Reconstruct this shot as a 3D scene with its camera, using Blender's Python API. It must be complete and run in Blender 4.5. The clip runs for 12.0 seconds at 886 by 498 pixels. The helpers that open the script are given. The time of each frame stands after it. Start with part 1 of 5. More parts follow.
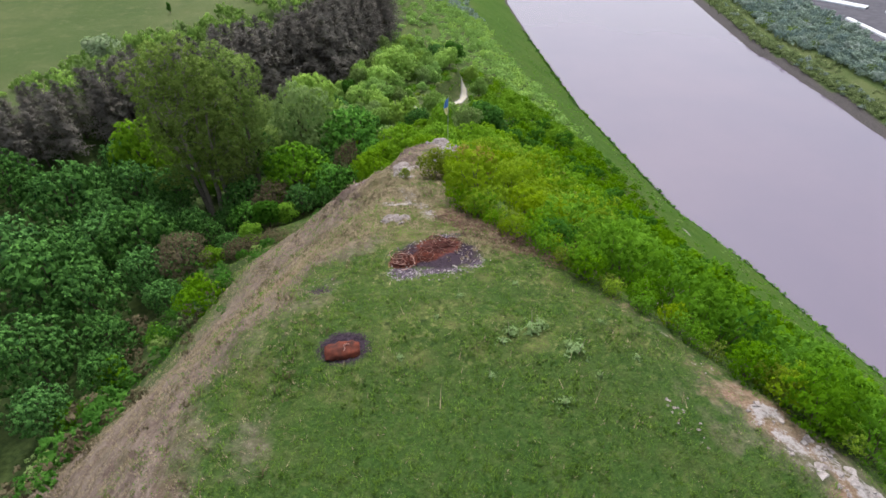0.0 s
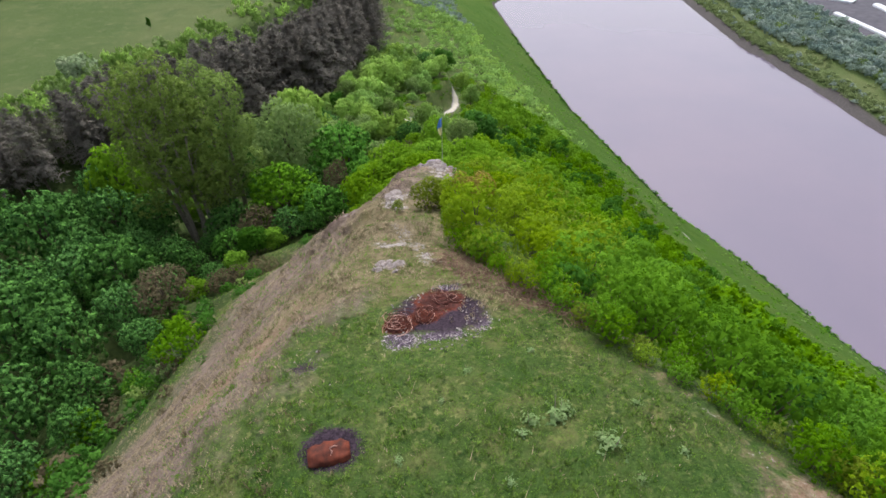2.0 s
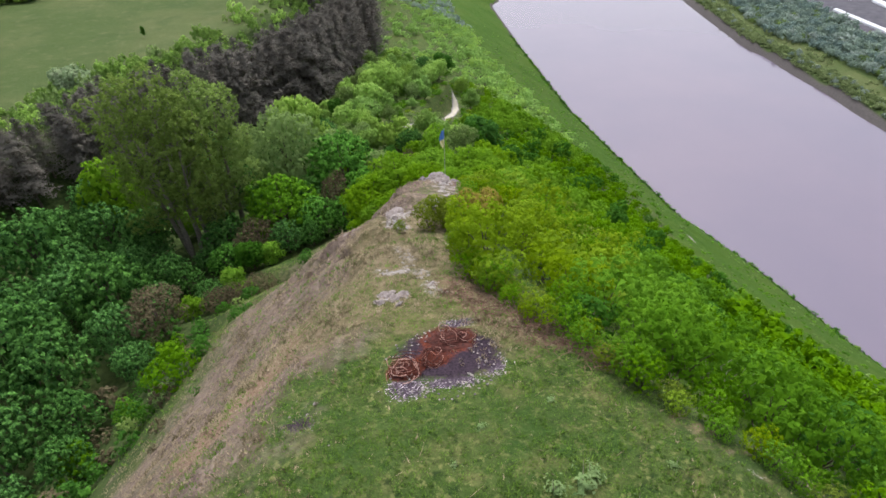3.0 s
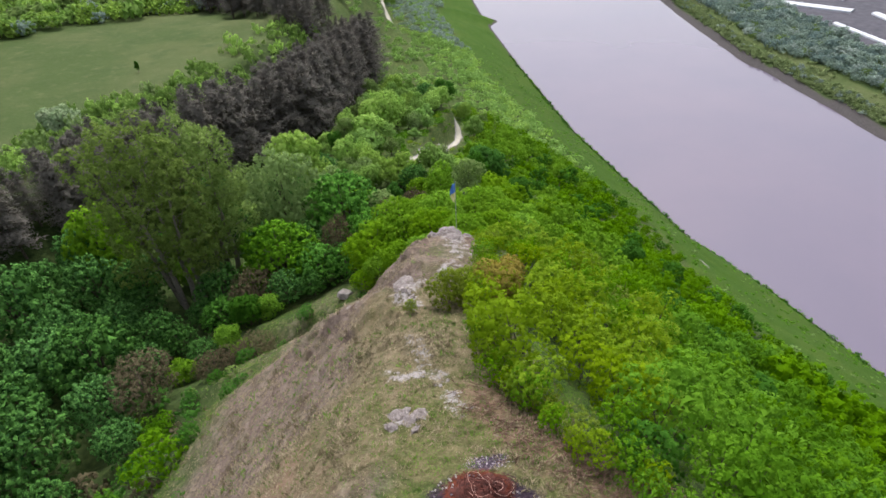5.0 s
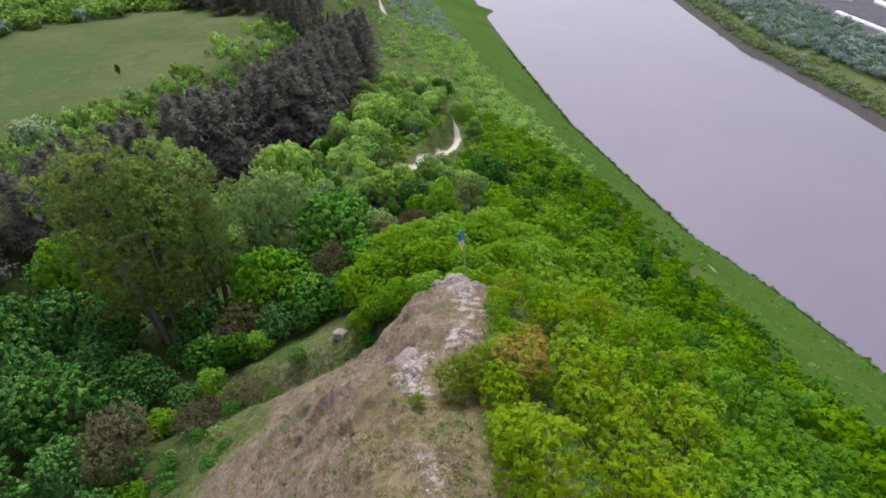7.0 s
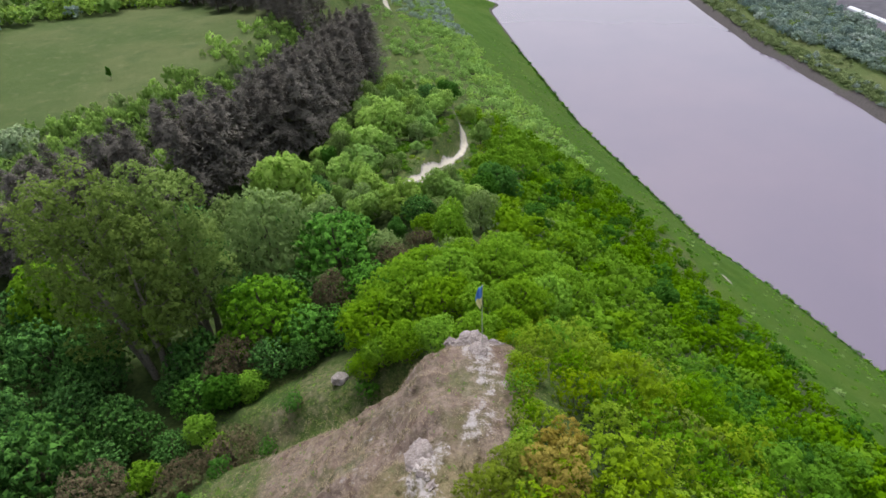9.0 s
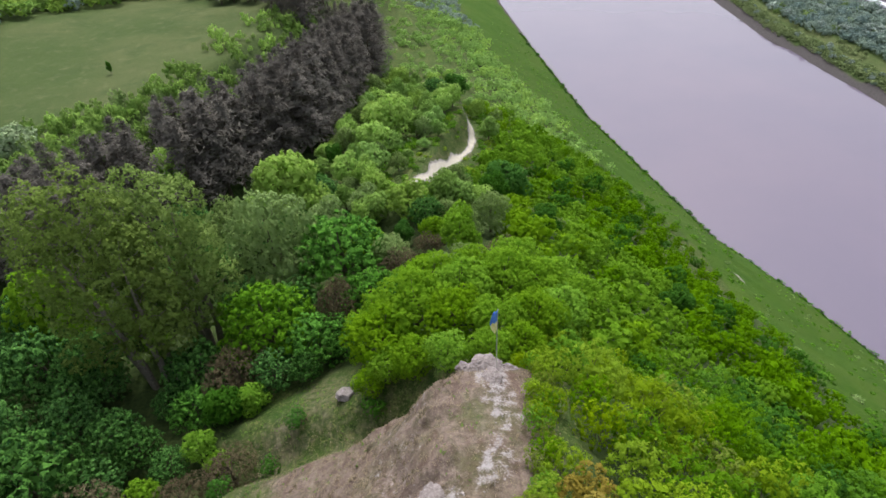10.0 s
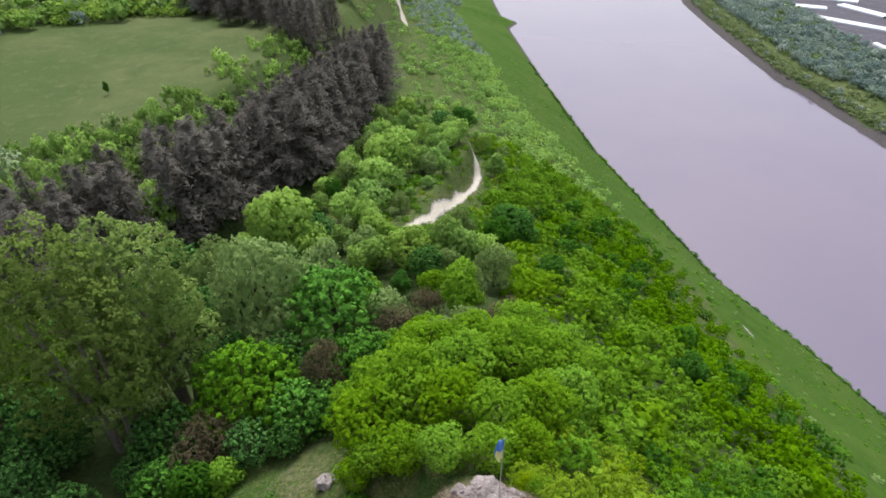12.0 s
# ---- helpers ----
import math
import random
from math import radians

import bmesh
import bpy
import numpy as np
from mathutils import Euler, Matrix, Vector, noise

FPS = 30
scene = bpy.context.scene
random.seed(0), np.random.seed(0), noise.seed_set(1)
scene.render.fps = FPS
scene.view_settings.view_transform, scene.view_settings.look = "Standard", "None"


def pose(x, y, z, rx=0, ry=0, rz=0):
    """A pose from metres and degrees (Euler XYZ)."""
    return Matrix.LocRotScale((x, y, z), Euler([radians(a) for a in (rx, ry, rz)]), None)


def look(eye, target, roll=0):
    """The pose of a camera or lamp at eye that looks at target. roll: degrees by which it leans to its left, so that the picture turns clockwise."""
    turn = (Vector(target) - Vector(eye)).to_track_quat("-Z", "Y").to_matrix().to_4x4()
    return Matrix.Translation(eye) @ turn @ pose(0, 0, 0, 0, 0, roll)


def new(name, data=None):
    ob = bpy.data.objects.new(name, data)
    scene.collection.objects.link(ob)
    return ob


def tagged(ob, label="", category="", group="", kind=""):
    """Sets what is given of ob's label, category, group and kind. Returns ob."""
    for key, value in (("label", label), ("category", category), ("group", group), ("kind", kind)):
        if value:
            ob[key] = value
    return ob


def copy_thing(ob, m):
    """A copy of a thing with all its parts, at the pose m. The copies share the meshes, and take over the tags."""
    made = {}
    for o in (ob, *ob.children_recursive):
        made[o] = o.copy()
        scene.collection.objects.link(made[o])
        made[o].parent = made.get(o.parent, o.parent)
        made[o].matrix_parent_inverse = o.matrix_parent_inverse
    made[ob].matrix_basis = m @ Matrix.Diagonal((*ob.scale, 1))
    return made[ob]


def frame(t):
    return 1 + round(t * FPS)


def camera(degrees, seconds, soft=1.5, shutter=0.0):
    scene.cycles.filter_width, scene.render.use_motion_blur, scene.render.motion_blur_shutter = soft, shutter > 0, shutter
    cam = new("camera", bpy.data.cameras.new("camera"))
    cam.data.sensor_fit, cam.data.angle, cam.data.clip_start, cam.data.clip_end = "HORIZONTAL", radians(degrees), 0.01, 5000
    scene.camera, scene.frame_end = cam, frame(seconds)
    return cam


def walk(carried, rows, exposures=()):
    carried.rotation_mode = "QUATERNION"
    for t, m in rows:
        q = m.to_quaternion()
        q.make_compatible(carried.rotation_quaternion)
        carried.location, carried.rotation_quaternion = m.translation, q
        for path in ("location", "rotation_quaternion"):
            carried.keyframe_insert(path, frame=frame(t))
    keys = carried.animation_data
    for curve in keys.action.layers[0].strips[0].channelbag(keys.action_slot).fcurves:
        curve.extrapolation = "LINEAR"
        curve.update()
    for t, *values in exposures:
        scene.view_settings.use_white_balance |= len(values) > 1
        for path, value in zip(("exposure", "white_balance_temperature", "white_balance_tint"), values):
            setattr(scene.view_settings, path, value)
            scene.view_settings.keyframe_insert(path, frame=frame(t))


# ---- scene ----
cam = camera(76.0, 12.0, soft=1.6)
METRES, EYE, TILT, LEAN, TURN = 30.0, 100.0, -38.5, 0.0, 0.0
ROWS = [
    (0.0, 0.0, 0.0, 0.0, -0.0, 0.0, 0.0),
    (0.5, -0.0011, 0.0238, 0.0156, -0.15, 0.25, 0.43),
    (1.0, -0.0021, 0.049, 0.0321, -0.26, 0.37, 0.89),
    (1.5, -0.0036, 0.0756, 0.0491, -0.37, 0.35, 1.33),
    (2.0, -0.0062, 0.1031, 0.0668, -0.54, 0.33, 1.74),
    (2.5, -0.009, 0.1327, 0.0851, -0.6, 0.32, 2.17),
    (3.0, -0.0122, 0.163, 0.1054, -0.46, 0.49, 2.57),
    (3.5, -0.016, 0.1943, 0.1286, -0.09, 1.17, 2.99),
    (5.5, -0.0312, 0.3252, 0.2421, -0.25, 2.22, 3.79),
    (6.0, -0.033, 0.3615, 0.2726, -0.53, 1.58, 3.51),
    (6.5, -0.0363, 0.3973, 0.3074, -0.69, 1.12, 3.59),
    (7.0, -0.0404, 0.4343, 0.3448, -0.61, 1.04, 4.16),
    (9.0, -0.0531, 0.5753, 0.4595, -0.43, 0.3, 3.84),
    (9.5, -0.0569, 0.608, 0.4841, -0.36, 0.37, 3.24),
    (10.0, -0.0604, 0.643, 0.5067, 0.11, -0.6, 3.67),
    (10.5, -0.0623, 0.6736, 0.5357, 0.34, -0.25, 3.59),
    (11.0, -0.0623, 0.7066, 0.5671, 0.44, -0.57, 3.34),
    (11.5, -0.0605, 0.7433, 0.5916, 0.39, -2.21, 2.56),
    (12.0, -0.0603, 0.7707, 0.6272, 0.04, 1.31, 0.91),
]
walk(cam, [(t, pose(0, 0, EYE, TILT, LEAN, TURN) @ pose(METRES * x, METRES * y, METRES * z, 90 + pitch, roll, yaw)) for t, x, y, z, yaw, pitch, roll in ROWS],
     exposures=[(0.0, 0.84), (4.0, 0.82), (6.5, 0.71), (9.0, 0.70), (12.0, 0.84)])

# ---- light: an overcast sky with a veiled sun ----
SUN_UP, SUN_TURN = 62.0, 2.0
world = bpy.data.worlds.new("overcast")
scene.world = world
world.use_nodes = True
wt = world.node_tree
wt.nodes.clear()
sky = wt.nodes.new("ShaderNodeTexSky")
sky.sky_type, sky.sun_disc = "NISHITA", False
sky.sun_elevation, sky.sun_rotation = radians(SUN_UP), radians(SUN_TURN)
sky.air_density, sky.dust_density, sky.ozone_density = 1.0, 4.0, 1.0
veil = wt.nodes.new("ShaderNodeHueSaturation")
veil.inputs["Saturation"].default_value = 0.45
veil.inputs["Value"].default_value = 1.0
back = wt.nodes.new("ShaderNodeBackground")
back.inputs["Strength"].default_value = 0.14
wout = wt.nodes.new("ShaderNodeOutputWorld")
wt.links.new(sky.outputs[0], veil.inputs["Color"])
wt.links.new(veil.outputs[0], back.inputs["Color"])
wt.links.new(back.outputs[0], wout.inputs["Surface"])
sun = new("sun", bpy.data.lights.new("sun", "SUN"))
sun.data.energy, sun.data.angle, sun.data.color = 1.5, radians(15), (1.0, 0.98, 0.96)
sun_at = Vector((math.sin(radians(SUN_TURN)) * math.cos(radians(SUN_UP)), math.cos(radians(SUN_TURN)) * math.cos(radians(SUN_UP)), math.sin(radians(SUN_UP))))
sun.matrix_world = look(sun_at * 300, (0, 0, 0))


# ---- materials ----
class Nodes:
    """A short way to write node materials."""

    def __init__(self, name):
        self.mat = bpy.data.materials.new(name)
        self.mat.use_nodes = True
        self.tree = self.mat.node_tree
        self.tree.nodes.clear()
        self.out = self.tree.nodes.new("ShaderNodeOutputMaterial")

    def add(self, kind, links=()):
        n = self.tree.nodes.new(kind)
        for socket, value in dict(links).items():
            if isinstance(value, bpy.types.NodeSocket):
                self.tree.links.new(value, n.inputs[socket])
            else:
                n.inputs[socket].default_value = value
        return n

    def noise(self, vector, scale, detail=4.0, rough=0.55):
        return self.add("ShaderNodeTexNoise", {"Vector": vector, "Scale": scale, "Detail": detail, "Roughness": rough}).outputs["Fac"]

    def ramp(self, fac, a, b, lo=0.0, hi=1.0):
        return self.add("ShaderNodeMapRange", {"Value": fac, "From Min": a, "From Max": b, "To Min": lo, "To Max": hi}).outputs["Result"]

    def mix(self, fac, a, b, blend="MIX"):
        n = self.add("ShaderNodeMix")
        n.data_type, n.blend_type = "RGBA", blend
        for i, v in ((0, fac), (6, a), (7, b)):
            if isinstance(v, bpy.types.NodeSocket):
                self.tree.links.new(v, n.inputs[i])
            elif i == 0:
                n.inputs[0].default_value = v
            else:
                n.inputs[i].default_value = (*v, 1)
        return n.outputs[2]

    def maths(self, op, a, b=0.0):
        n = self.add("ShaderNodeMath")
        n.operation = op
        for i, v in ((0, a), (1, b)):
            if isinstance(v, bpy.types.NodeSocket):
                self.tree.links.new(v, n.inputs[i])
            else:
                n.inputs[i].default_value = v
        return n.outputs[0]

    def cover(self, name):
        n = self.add("ShaderNodeAttribute")
        n.attribute_name = name
        return self.add("ShaderNodeSeparateColor", {"Color": n.outputs["Color"]}).outputs

    def cracks(self, vector, scale):
        n = self.add("ShaderNodeTexVoronoi", {"Vector": vector, "Scale": scale})
        n.feature = "DISTANCE_TO_EDGE"
        return n.outputs["Distance"]

    def surface(self, colour, rough=0.9, bump=None, strength=0.5, distance=0.05, metal=0.0, spec=0.25):
        n = self.add("ShaderNodeBsdfPrincipled", {"Base Color": colour if isinstance(colour, bpy.types.NodeSocket) else (*colour, 1), "Roughness": rough, "Metallic": metal, "Specular IOR Level": spec})
        if bump is not None:
            b = self.add("ShaderNodeBump", {"Height": bump, "Strength": strength, "Distance": distance})
            self.tree.links.new(b.outputs[0], n.inputs["Normal"])
        self.tree.links.new(n.outputs[0], self.out.inputs["Surface"])
        return n


def leaf_material(name, dark, light, through_light=0.45, spread=0.16, grain=0.42):
    """Leaves: each leaf its own shade between dark and light, each plant its own hue."""
    m = Nodes(name)
    island = m.add("ShaderNodeNewGeometry").outputs["Random Per Island"]
    ob = m.add("ShaderNodeObjectInfo").outputs["Random"]
    place = m.add("ShaderNodeTexCoord").outputs["Object"]
    patch = m.noise(place, 0.7, 2.0)
    fac = m.maths("ADD", m.maths("MULTIPLY", island, grain), m.ramp(patch, 0.3, 0.7, 0.29 - 0.5 * grain, 0.75 - 0.5 * grain))
    colour = m.mix(fac, dark, light)
    shade = m.add("ShaderNodeHueSaturation", {"Hue": m.ramp(ob, 0, 1, 0.496, 0.502), "Saturation": m.ramp(ob, 1, 0, 0.98, 1.08), "Value": m.ramp(ob, 0, 1, 1 - spread, 1 + spread), "Color": colour}).outputs[0]
    bs = m.add("ShaderNodeBsdfPrincipled", {"Base Color": shade, "Roughness": 0.75, "Specular IOR Level": 0.05})
    tr = m.add("ShaderNodeBsdfTranslucent", {"Color": shade})
    mx = m.add("ShaderNodeMixShader", {0: through_light, 1: bs.outputs[0], 2: tr.outputs[0]})
    m.tree.links.new(mx.outputs[0], m.out.inputs["Surface"])
    return m.mat


MAPLE = leaf_material("maple_leaves", (0.009, 0.040, 0.012), (0.152, 0.350, 0.085), 0.25, 0.16, 0.8)
FRESH = leaf_material("fresh_leaves", (0.072, 0.192, 0.010), (0.190, 0.375, 0.028), 0.45, 0.12)
LIME = leaf_material("lime_leaves", (0.134, 0.236, 0.012), (0.296, 0.440, 0.038), 0.45, 0.10)
SLOPE = leaf_material("slope_leaves", (0.055, 0.158, 0.011), (0.152, 0.320, 0.026), 0.45, 0.12)
DEEP = leaf_material("deep_leaves", (0.030, 0.115, 0.016), (0.102, 0.250, 0.036), 0.45, 0.12)
OLIVE = leaf_material("olive_leaves", (0.120, 0.188, 0.048), (0.290, 0.405, 0.115), 0.45)
GREY = leaf_material("grey_leaves", (0.140, 0.225, 0.068), (0.290, 0.400, 0.145), 0.45)
PINE = leaf_material("pine_needles", (0.080, 0.077, 0.068), (0.230, 0.212, 0.188), 0.4, 0.2)
BROWN = leaf_material("brown_twigs", (0.066, 0.058, 0.032), (0.170, 0.142, 0.085), 0.3)
# lit copy of MAPLE, whose darker colour serves the trees in deeper shade
LIT_MAPLE = leaf_material("lit_maple_leaves", (0.012, 0.055, 0.010), (0.170, 0.420, 0.064), 0.3, 0.16, 0.75)
BRIGHT = leaf_material("bright_maple_leaves", (0.034, 0.115, 0.011), (0.195, 0.42, 0.042), 0.35, 0.16, 0.7)
RUSSET = leaf_material("russet_leaves", (0.17, 0.15, 0.026), (0.36, 0.28, 0.065), 0.3)
BLOSSOM = leaf_material("blossom", (0.12, 0.22, 0.07), (0.42, 0.48, 0.32), 0.2)
# distance haze painted into the next four leaf colours: paler, greyer, bluer
HAZE_LEAF = leaf_material("hazed_leaves", (0.215, 0.292, 0.245), (0.375, 0.465, 0.395), 0.4, 0.12)
HAZE_BLUE = leaf_material("hazed_blue_leaves", (0.165, 0.240, 0.225), (0.300, 0.390, 0.365), 0.4, 0.12)
HAZE_PALE = leaf_material("hazed_pale_leaves", (0.300, 0.370, 0.330), (0.470, 0.540, 0.500), 0.4, 0.12)
HAZE_SCRUB = leaf_material("hazed_scrub_leaves", (0.220, 0.290, 0.140), (0.380, 0.460, 0.230), 0.4, 0.12)
# mid green raised in the colour itself to stand in for haze
HAZE_HILLSIDE = leaf_material("hazed_hillside_leaves", (0.102, 0.240, 0.022), (0.252, 0.452, 0.060), 0.45, 0.12)
TAWNY = leaf_material("tawny_leaves", (0.120, 0.175, 0.022), (0.250, 0.335, 0.050), 0.45, 0.12)
SADDLE = leaf_material("saddle_leaves", (0.100, 0.230, 0.016), (0.275, 0.480, 0.046), 0.45)
# fresh and slope leaves again, lightened so the colour carries distance haze
HAZE_FRESH = leaf_material("hazed_fresh_leaves", (0.215, 0.370, 0.075), (0.430, 0.610, 0.160), 0.5)
HAZE_SLOPE = leaf_material("hazed_slope_leaves", (0.175, 0.325, 0.078), (0.370, 0.545, 0.165), 0.5)
RIM = leaf_material("rim_leaves", (0.100, 0.200, 0.038), (0.260, 0.385, 0.095), 0.45)
BLADE = leaf_material("grass_blades", (0.045, 0.105, 0.016), (0.165, 0.270, 0.055), 0.3, 0.1)
STRAW = leaf_material("straw_blades", (0.170, 0.140, 0.088), (0.400, 0.335, 0.235), 0.2, 0.1)
HERB = leaf_material("herb_leaves", (0.09, 0.16, 0.05), (0.25, 0.34, 0.16), 0.2)


def bark_material(name, a, b):
    m = Nodes(name)
    place = m.add("ShaderNodeTexCoord").outputs["Object"]
    n = m.noise(place, 6.0, 6.0)
    m.surface(m.mix(m.ramp(n, 0.3, 0.7), a, b), 0.9, n, 0.6, 0.03)
    return m.mat


BARK = bark_material("bark", (0.05, 0.04, 0.03), (0.16, 0.13, 0.10))
PALE_BARK = bark_material("pale_bark", (0.12, 0.105, 0.085), (0.30, 0.27, 0.22))
DEAD_WOOD = bark_material("dead_wood", (0.20, 0.17, 0.12), (0.42, 0.37, 0.28))


def rock_material(name, a, b, c):
    m = Nodes(name)
    place = m.add("ShaderNodeTexCoord").outputs["Object"]
    big, fine = m.noise(place, 1.3, 5.0), m.noise(place, 9.0, 8.0, 0.65)
    crack = m.cracks(place, 1.1)
    col = m.mix(m.ramp(big, 0.35, 0.65), a, b)
    col = m.mix(m.ramp(fine, 0.45, 0.75), col, c)
    col = m.mix(m.ramp(crack, 0.0, 0.05, 0.3, 0.0), col, (0.13, 0.11, 0.09))
    m.surface(col, 0.92, m.maths("ADD", fine, m.ramp(crack, 0, 0.06, -0.6, 0.0)), 0.8, 0.06)
    return m.mat


CHALK = rock_material("chalk_rock", (0.22, 0.19, 0.18), (0.37, 0.33, 0.32), (0.47, 0.43, 0.42))
WEATHERED = rock_material("weathered_rock", (0.13, 0.107, 0.10), (0.26, 0.222, 0.215), (0.37, 0.33, 0.325))


def ground_material():
    """Turf, dry grass, bare chalk, meadow, woodland litter, river mud and bankside grass, by the plan's covers."""
    m = Nodes("ground")
    place = m.add("ShaderNodeTexCoord").outputs["Object"]
    a, b, c, d = m.cover("cover_a"), m.cover("cover_b"), m.cover("cover_c"), m.cover("cover_d")
    huge, big, mid, fine = m.noise(place, 0.05, 4.0), m.noise(place, 0.35, 5.0), m.noise(place, 2.2, 5.0), m.noise(place, 11.0, 6.0, 0.65)

    def worn(cover, grain, soft=0.18, pull=0.9):
        """A cover whose edge frays with the grain."""
        return m.ramp(m.maths("ADD", cover, m.maths("MULTIPLY", m.maths("SUBTRACT", grain, 0.5), pull)), 0.5 - soft, 0.5 + soft)

    turf = m.mix(m.ramp(fine, 0.3, 0.7), (0.017, 0.040, 0.009), (0.082, 0.120, 0.030))
    turf = m.mix(m.ramp(big, 0.35, 0.7), turf, m.mix(m.ramp(mid, 0.35, 0.65), (0.035, 0.074, 0.014), (0.100, 0.126, 0.040)))
    turf = m.mix(m.ramp(m.noise(place, 0.9, 6.0, 0.7), 0.52, 0.66, 0, 0.75), turf, (0.150, 0.142, 0.058))
    turf = m.mix(m.ramp(m.noise(place, 3.6, 5.0, 0.65), 0.53, 0.65, 0, 0.85), turf, (0.016, 0.034, 0.010))
    turf = m.mix(m.ramp(m.noise(place, 4.6, 4.0, 0.65), 0.54, 0.65, 0, 0.85), turf, (0.170, 0.180, 0.066))
    turf = m.mix(m.ramp(m.noise(place, 0.22, 3.0, 0.6), 0.5, 0.64, 0, 0.5), turf, (0.026, 0.070, 0.013))
    turf = m.mix(m.maths("MULTIPLY", d[1], 0.62), turf, m.mix(m.ramp(fine, 0.3, 0.7), (0.012, 0.038, 0.008), (0.050, 0.104, 0.020)))
    dry = m.mix(m.ramp(mid, 0.3, 0.7), (0.120, 0.085, 0.072), (0.224, 0.174, 0.148))
    dry = m.mix(m.ramp(fine, 0.5, 0.75), dry, (0.289, 0.242, 0.192))
    dry = m.mix(m.ramp(m.noise(place, 1.3, 5.0, 0.7), 0.52, 0.66, 0, 0.75), dry, (0.087, 0.059, 0.049))
    run = m.add("ShaderNodeMapping", {"Vector": place, "Scale": (1.6, 0.32, 0.6), "Rotation": (0, 0, -0.25)}).outputs[0]
    dry = m.mix(m.ramp(m.noise(run, 1.0, 5.0, 0.65), 0.50, 0.68, 0, 0.7), dry, (0.094, 0.060, 0.045))
    dry = m.mix(m.ramp(m.noise(run, 1.7, 4.0, 0.65), 0.56, 0.72, 0, 0.6), dry, (0.310, 0.253, 0.210))
    dry = m.mix(m.ramp(m.noise(place, 3.4, 5.0, 0.7), 0.54, 0.66, 0, 0.6), dry, (0.085, 0.062, 0.050))
    dry = m.mix(m.ramp(m.noise(place, 0.8, 5.0, 0.7), 0.52, 0.64, 0, 0.32), dry, (0.105, 0.108, 0.045))
    dry = m.mix(m.ramp(big, 0.55, 0.7, 0, 0.3), dry, (0.082, 0.092, 0.030))
    chalk = m.mix(m.ramp(fine, 0.3, 0.65), (0.137, 0.116, 0.105), (0.339, 0.314, 0.307))
    chalk = m.mix(m.ramp(mid, 0.42, 0.65, 0, 0.75), chalk, (0.365, 0.338, 0.340))
    chalk = m.mix(m.ramp(a[0], 0.95, 1.15, 0, 0.9), chalk, m.mix(m.ramp(mid, 0.35, 0.65), (0.433, 0.390, 0.318), (0.549, 0.513, 0.441)))
    meadow = m.mix(m.ramp(huge, 0.38, 0.62), (0.051, 0.082, 0.023), (0.089, 0.107, 0.042))
    meadow = m.mix(m.ramp(m.noise(place, 0.16, 6.0, 0.7), 0.5, 0.66, 0, 0.7), meadow, (0.041, 0.071, 0.020))
    meadow = m.mix(m.ramp(m.noise(place, 0.5, 5.0, 0.7), 0.54, 0.7, 0, 0.7), meadow, (0.117, 0.127, 0.062))
    meadow = m.mix(m.ramp(fine, 0.35, 0.7, 0, 0.4), meadow, (0.113, 0.140, 0.057))
    meadow = m.mix(m.ramp(mid, 0.55, 0.75, 0, 0.5), meadow, (0.041, 0.076, 0.018))
    litter = m.mix(m.ramp(mid, 0.3, 0.7), (0.025, 0.045, 0.015), (0.07, 0.10, 0.03))
    band = m.mix(m.ramp(big, 0.3, 0.7), (0.030, 0.078, 0.007), (0.056, 0.108, 0.013))
    band = m.mix(m.ramp(mid, 0.45, 0.7, 0, 0.6), band, (0.030, 0.070, 0.009))
    band = m.mix(m.ramp(huge, 0.45, 0.65, 0, 0.45), band, (0.074, 0.112, 0.020))
    mud = m.mix(m.ramp(mid, 0.3, 0.7), (0.053, 0.048, 0.048), (0.099, 0.090, 0.090))
    col = m.mix(worn(b[0], mid, 0.2, 0.6), turf, litter)
    col = m.mix(worn(a[2], big, 0.15, 0.4), col, meadow)
    col = m.mix(worn(b[2], mid, 0.2, 0.5), col, band)
    col = m.mix(worn(a[1], m.maths("ADD", m.maths("MULTIPLY", mid, 0.5), m.maths("MULTIPLY", big, 0.5)), 0.25, 1.1), col, dry)
    sward = m.mix(m.ramp(mid, 0.35, 0.65), (0.072, 0.072, 0.024), (0.185, 0.152, 0.084))
    sward = m.mix(m.ramp(m.noise(place, 1.4, 5.0, 0.7), 0.50, 0.64, 0, 0.8), sward, (0.215, 0.165, 0.098))
    sward = m.mix(m.ramp(m.noise(place, 3.0, 5.0, 0.7), 0.53, 0.66, 0, 0.8), sward, (0.056, 0.082, 0.018))
    sward = m.mix(m.ramp(fine, 0.5, 0.72, 0, 0.7), sward, (0.240, 0.215, 0.120))
    col = m.mix(m.maths("MULTIPLY", worn(d[2], mid, 0.25, 0.9), 0.72), col, sward)
    soil = m.mix(m.ramp(fine, 0.3, 0.7), (0.135, 0.082, 0.054), (0.300, 0.205, 0.148))
    soil = m.mix(m.ramp(m.noise(place, 4.0, 5.0, 0.7), 0.52, 0.66, 0, 0.6), soil, (0.33, 0.28, 0.225))
    col = m.mix(m.maths("MULTIPLY", worn(d[0], mid, 0.22, 1.2), 0.85), col, soil)
    col = m.mix(worn(a[0], m.maths("ADD", m.maths("MULTIPLY", mid, 0.6), m.maths("MULTIPLY", fine, 0.4)), 0.10, 1.9), col, chalk)
    col = m.mix(worn(b[1], mid, 0.15, 0.5), col, mud)
    fleck = m.noise(place, 16.0, 3.0, 0.6)
    ash = m.mix(m.ramp(fleck, 0.55, 0.63, 0, 0.85), m.mix(m.ramp(fine, 0.3, 0.7), (0.026, 0.019, 0.028), (0.105, 0.078, 0.106)), (0.56, 0.50, 0.54))
